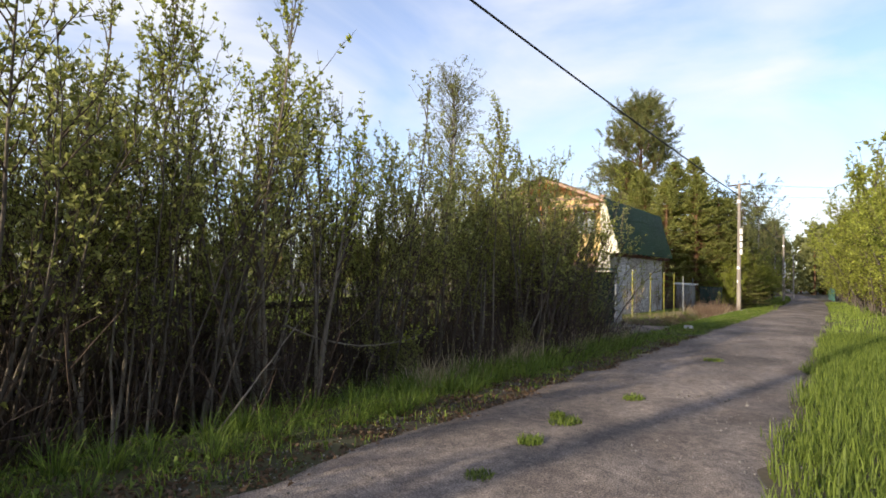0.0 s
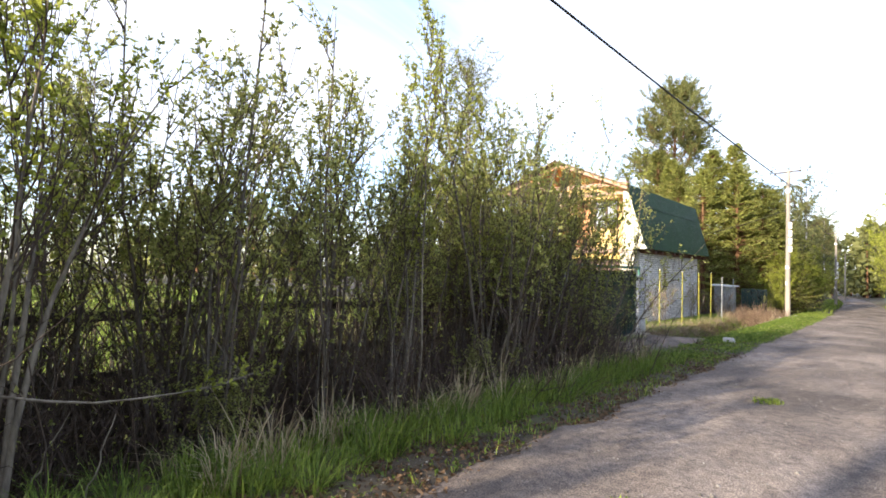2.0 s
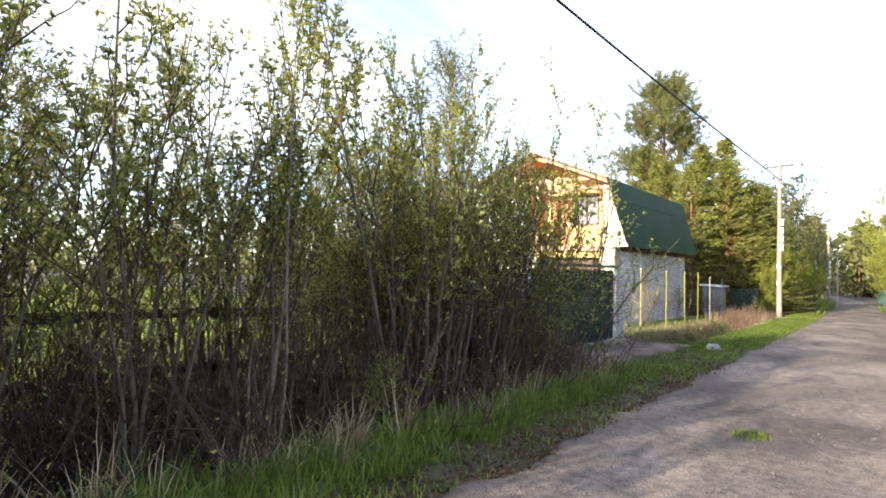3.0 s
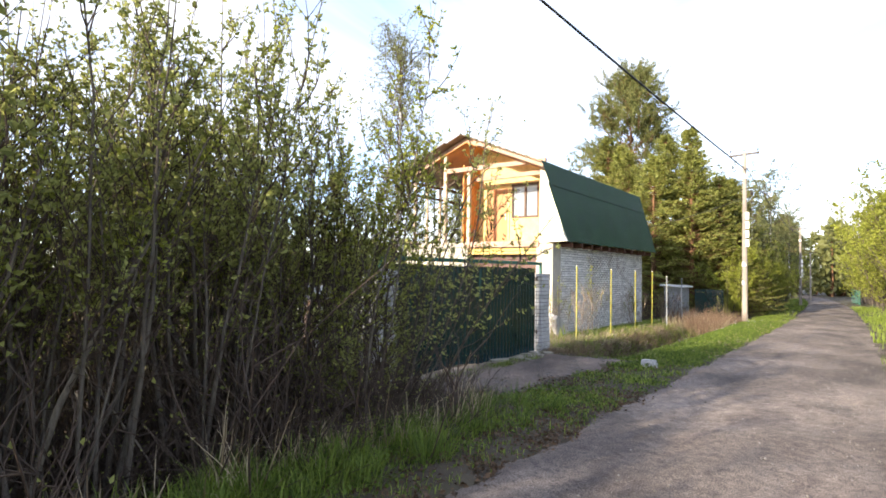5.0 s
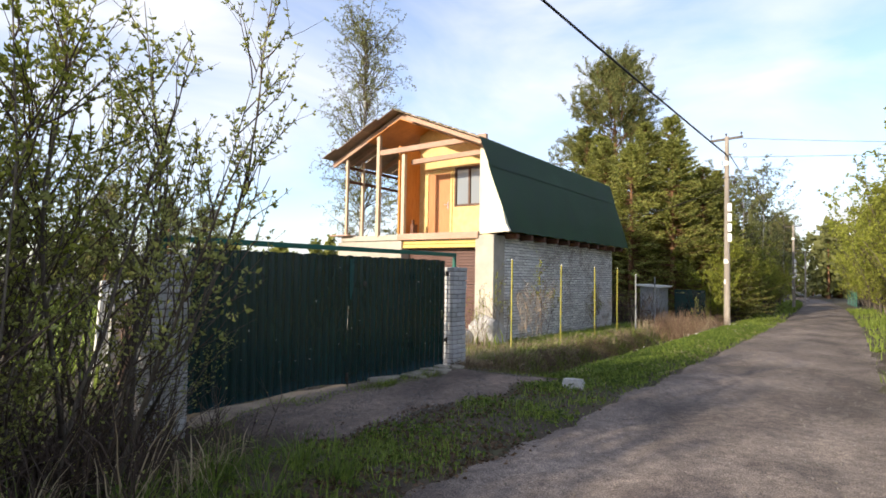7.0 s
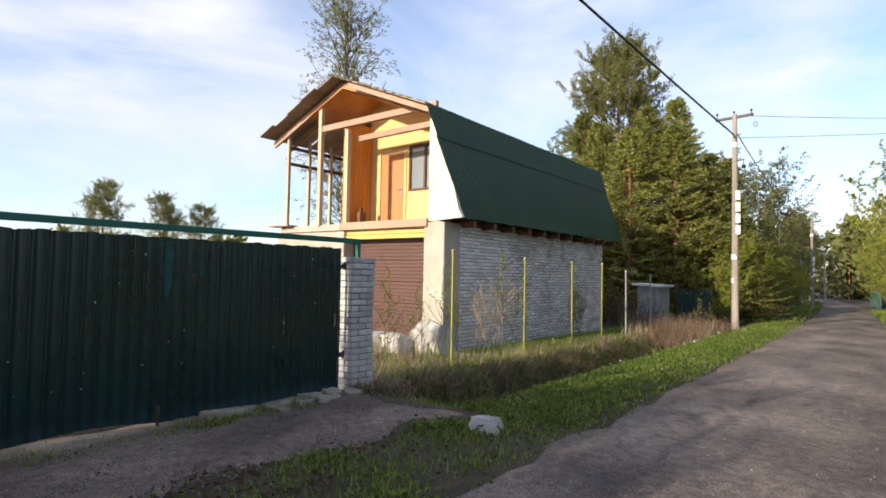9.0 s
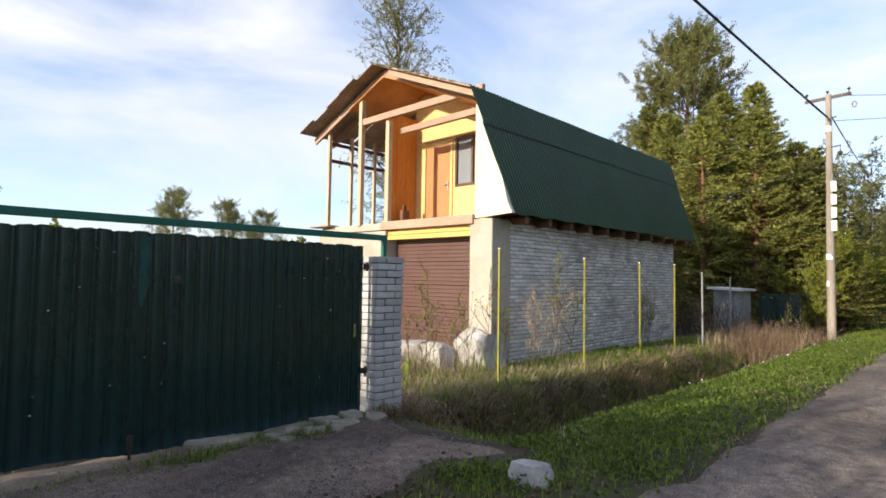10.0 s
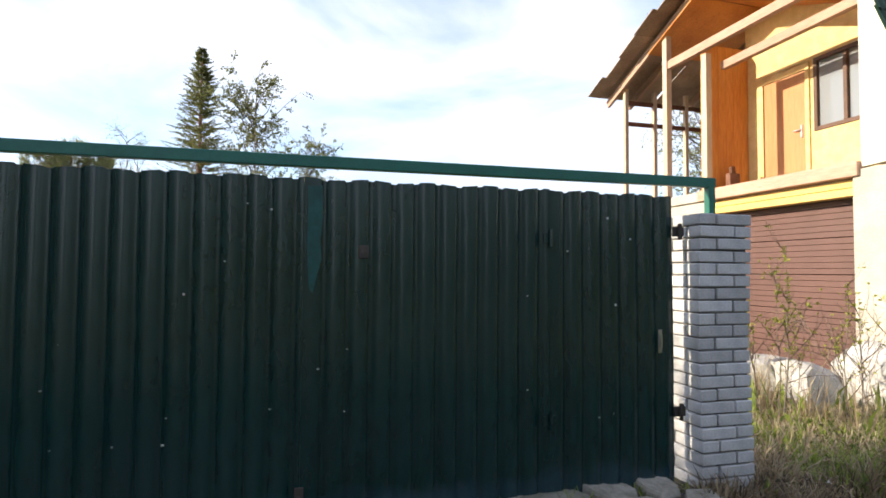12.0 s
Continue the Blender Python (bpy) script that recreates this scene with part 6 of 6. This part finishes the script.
g = np.random.default_rng(70)
n = 12000
px, py = g.uniform(-3.15, 0.3, n), 1 + 26 * g.random(n) ** 1.3
near_edge = np.abs(px + 1.45) / 1.45
k = g.random(n) < 0.25 + 0.6 * near_edge ** 3
at = np.stack([px[k], py[k], ground_z(px[k], py[k]) + 0.018], 1)
pebbles("pebbles", at, 0.0055, 71, "loose grey pebbles strewn over the lane")
px, py = g.normal(-1.25, 0.28, 60), g.normal(6.6, 0.3, 60)
pebbles("pebbles", np.stack([px, py, ground_z(px, py) + 0.02], 1), 0.010, 72, "small scatter of white stones in the lane")
px, py = g.uniform(-5.9, -4.2, 5000), g.uniform(13.9, 18.1, 5000)
pebbles("pebbles", np.stack([px, py, ground_z(px, py) + 0.028], 1), 0.006, 73, "loose pebbles on the gate drive")
at = np.concatenate([scatter(34, (-4.5, -3.8), (22, 32), g, 0.25), scatter(14, (-5.6, -4.9), (18.8, 21), g, 0.15)]) + np.array([0, 0, 0.13])
lv, lf = leaf_arrays(np.repeat(at, 4, 0), unit(g.normal(size=(len(at) * 4, 3)) + np.array([0, 0, 0.6])), np.full(len(at) * 4, 0.019), 0.4, g)
tagged(mesh_np("flowers", lv, lf, M_FLOWER), "tiny white flowers by the ditch", "flowers", kind="stuff")


# leaning dead sticks at the thicket edge, and saplings before the garage
def stick(a, b, r, seed, label, fork=True, sag=0.0, leafy=0):
    g = np.random.default_rng(seed)
    a, b = np.array(a, float), np.array(b, float)
    t = np.linspace(0, 1, 9)[:, None]
    line = a + (b - a) * t + g.normal(0, 0.012, (9, 3)) * np.sin(t * np.pi) - np.array([0, 0, sag]) * 4 * t * (1 - t)
    root = thing("dead_branch", tuple(a), label, "branch", "dead branches at the thicket edge")
    v, f = tubes(line[None], np.linspace(r, r * 0.4, 9)[None], 6)
    mesh_np("stem", v, f, M_BARKPALE, root)
    if leafy:
        p, d, _ = pick(line[None], 0.72, 1.0, leafy, g)
        B = grow(p, side_way(d, g, 0.7), g.uniform(0.08, 0.26, leafy), 3, g, 0.15, 0.5)
        v, f = tubes(B, np.broadcast_to(np.linspace(r * 0.3, r * 0.15, 3), B.shape[:2]), 3)
        tagged(mesh_np("twigwork", v, f, M_BARK, root), kind="stuff")
        p, d, _ = pick(B, 0.4, 1.0, 7, g)
        lv, lf = leaf_arrays(p, side_way(d, g, 0.8), g.uniform(0.03, 0.055, len(p)), 0.28, g)
        mesh_np("foliage", lv, lf, M_LEAFBRIGHT, root)
    if fork:
        p, d, _ = pick(line[None], 0.45, 0.95, 4, g)
        B = grow(p, side_way(d, g, 0.6), g.uniform(0.15, 0.4, 4), 4, g, 0.15, 0.1)
        v, f = tubes(B, np.broadcast_to(np.linspace(r * 0.4, r * 0.15, 4), B.shape[:2]), 4)
        tagged(mesh_np("twigwork", v, f, M_BARK, root), kind="stuff")


stick((-3.85, 1.75, 0.48), (-4.15, 2.9, 1.38), 0.012, 1, "pale dead branch leaning into the thicket")
stick((-3.95, 2.1, 0.46), (-4.05, 2.45, 0.85), 0.008, 2, "pale dead branch leaning into the thicket", False)
stick((-4.25, 2.75, 1.32), (-3.95, 4.65, 1.10), 0.011, 3, "long low leafy branch reaching out of the thicket", False, 0.17, 12)
stick((-4.1, 3.3, 0.45), (-3.9, 3.5, 1.05), 0.008, 4, "pale dead stalk at the thicket edge", False)
stick((-4.0, 3.6, 0.45), (-3.95, 3.75, 0.98), 0.008, 5, "pale dead stalk at the thicket edge", False)
stick((-4.3, 5.2, 0.42), (-4.5, 4.6, 1.35), 0.011, 6, "pale dead branch leaning into the thicket")
stick((-4.35, 9.4, 0.35), (-4.6, 9.0, 1.2), 0.010, 7, "pale dead branch leaning into the thicket")

sapling = willow("sapling", 81, 1.9, 3, M_LEAFBRIGHT, "thin young sapling with few leaves in dead grass", "sapling", leaf=0.04, branches=5, lean=0.3, low=0.35, nodes=1, spread_base=0.12, group="saplings by the house")
plant([sapling], [(0, -7.1, 19.9, 0.95, 0.2), (0, -6.9, 20.6, 0.8, 1.9), (0, -7.0, 21.6, 1.05, 3.0), (0, -6.85, 23.3, 1.25, 4.2), (0, -6.9, 27.0, 0.9, 5.0), (0, -7.0, 27.5, 0.8, 0.7), (0, -7.4, 20.4, 0.7, 5.5), (0, -4.9, 31.5, 0.7, 1.2), (0, -4.7, 32.2, 0.6, 2.2)], set())

bare = willow("bare_sapling", 82, 2.2, 4, M_DEADLEAF, "thin bare brown sapling against the white brick wall", "sapling", leaf=0.022, branches=9, lean=0.35, low=0.2, nodes=1, bare=0.5, spread_base=0.15, group="saplings by the house", bark=M_PALETWIG, twig=M_PALETWIG)
plant([bare], [(0, -6.95, 22.3, 0.9, 0.3), (0, -6.85, 22.9, 1.0, 2.0), (0, -6.9, 20.9, 0.75, 3.5), (0, -6.8, 27.4, 1.0, 4.4), (0, -6.4, 29.6, 0.8, 5.2)], set())

# ---- bricks of the side wall ----
BRICK_SIDE = brick_mesh("brick", 0.05, 0.25, 0.063, M_WALLBRICK)
HALF_SIDE = brick_mesh("brick", 0.05, 0.12, 0.063, M_WALLBRICK)
rb = random.Random(6)
rest_v, rest_f = [], []
cube_v = np.array([[sx, sy, sz] for sx in (-1, 1) for sy in (-1, 1) for sz in (-1, 1)], float)
cube_f = np.array([[0, 1, 3, 2], [4, 6, 7, 5], [0, 4, 5, 1], [2, 3, 7, 6], [0, 2, 6, 4], [1, 5, 7, 3]])
count = 0
for i in range(76):
    z = -0.17 + i * 0.0755
    if z > 2.68:
        break
    y = HY0 + 0.56 + (0.0 if i % 2 else -0.13)
    while y < HY1 - 0.05:
        y0, y1 = max(y, HY0 + 0.56), min(y + 0.25, HY1)
        if y1 - y0 > 0.05:
            out = rb.uniform(-0.006, 0.007)
            tz, mid = rb.uniform(-0.003, 0.003), (y0 + y1) / 2
            if mid < 24.75 and z > 0.0 and count < 300 and (y1 - y0 > 0.24 or y1 - y0 < 0.13):
                me = BRICK_SIDE if y1 - y0 > 0.2 else HALF_SIDE
                lay(me, HX1 - 0.02 + out, mid, z + tz, side_wall, 0)
                count += 1
            else:
                rest_v.append(cube_v * np.array([0.025, (y1 - y0) / 2, 0.0315]) + np.array([HX1 - 0.02 + out, mid, z + tz]))
        y += 0.2605
rest_f = (np.arange(len(rest_v))[:, None, None] * 8 + cube_f[None]).reshape(-1, 4)
tagged(mesh_np("brickwork", np.concatenate(rest_v), rest_f, M_WALLBRICK, side_wall), kind="stuff")
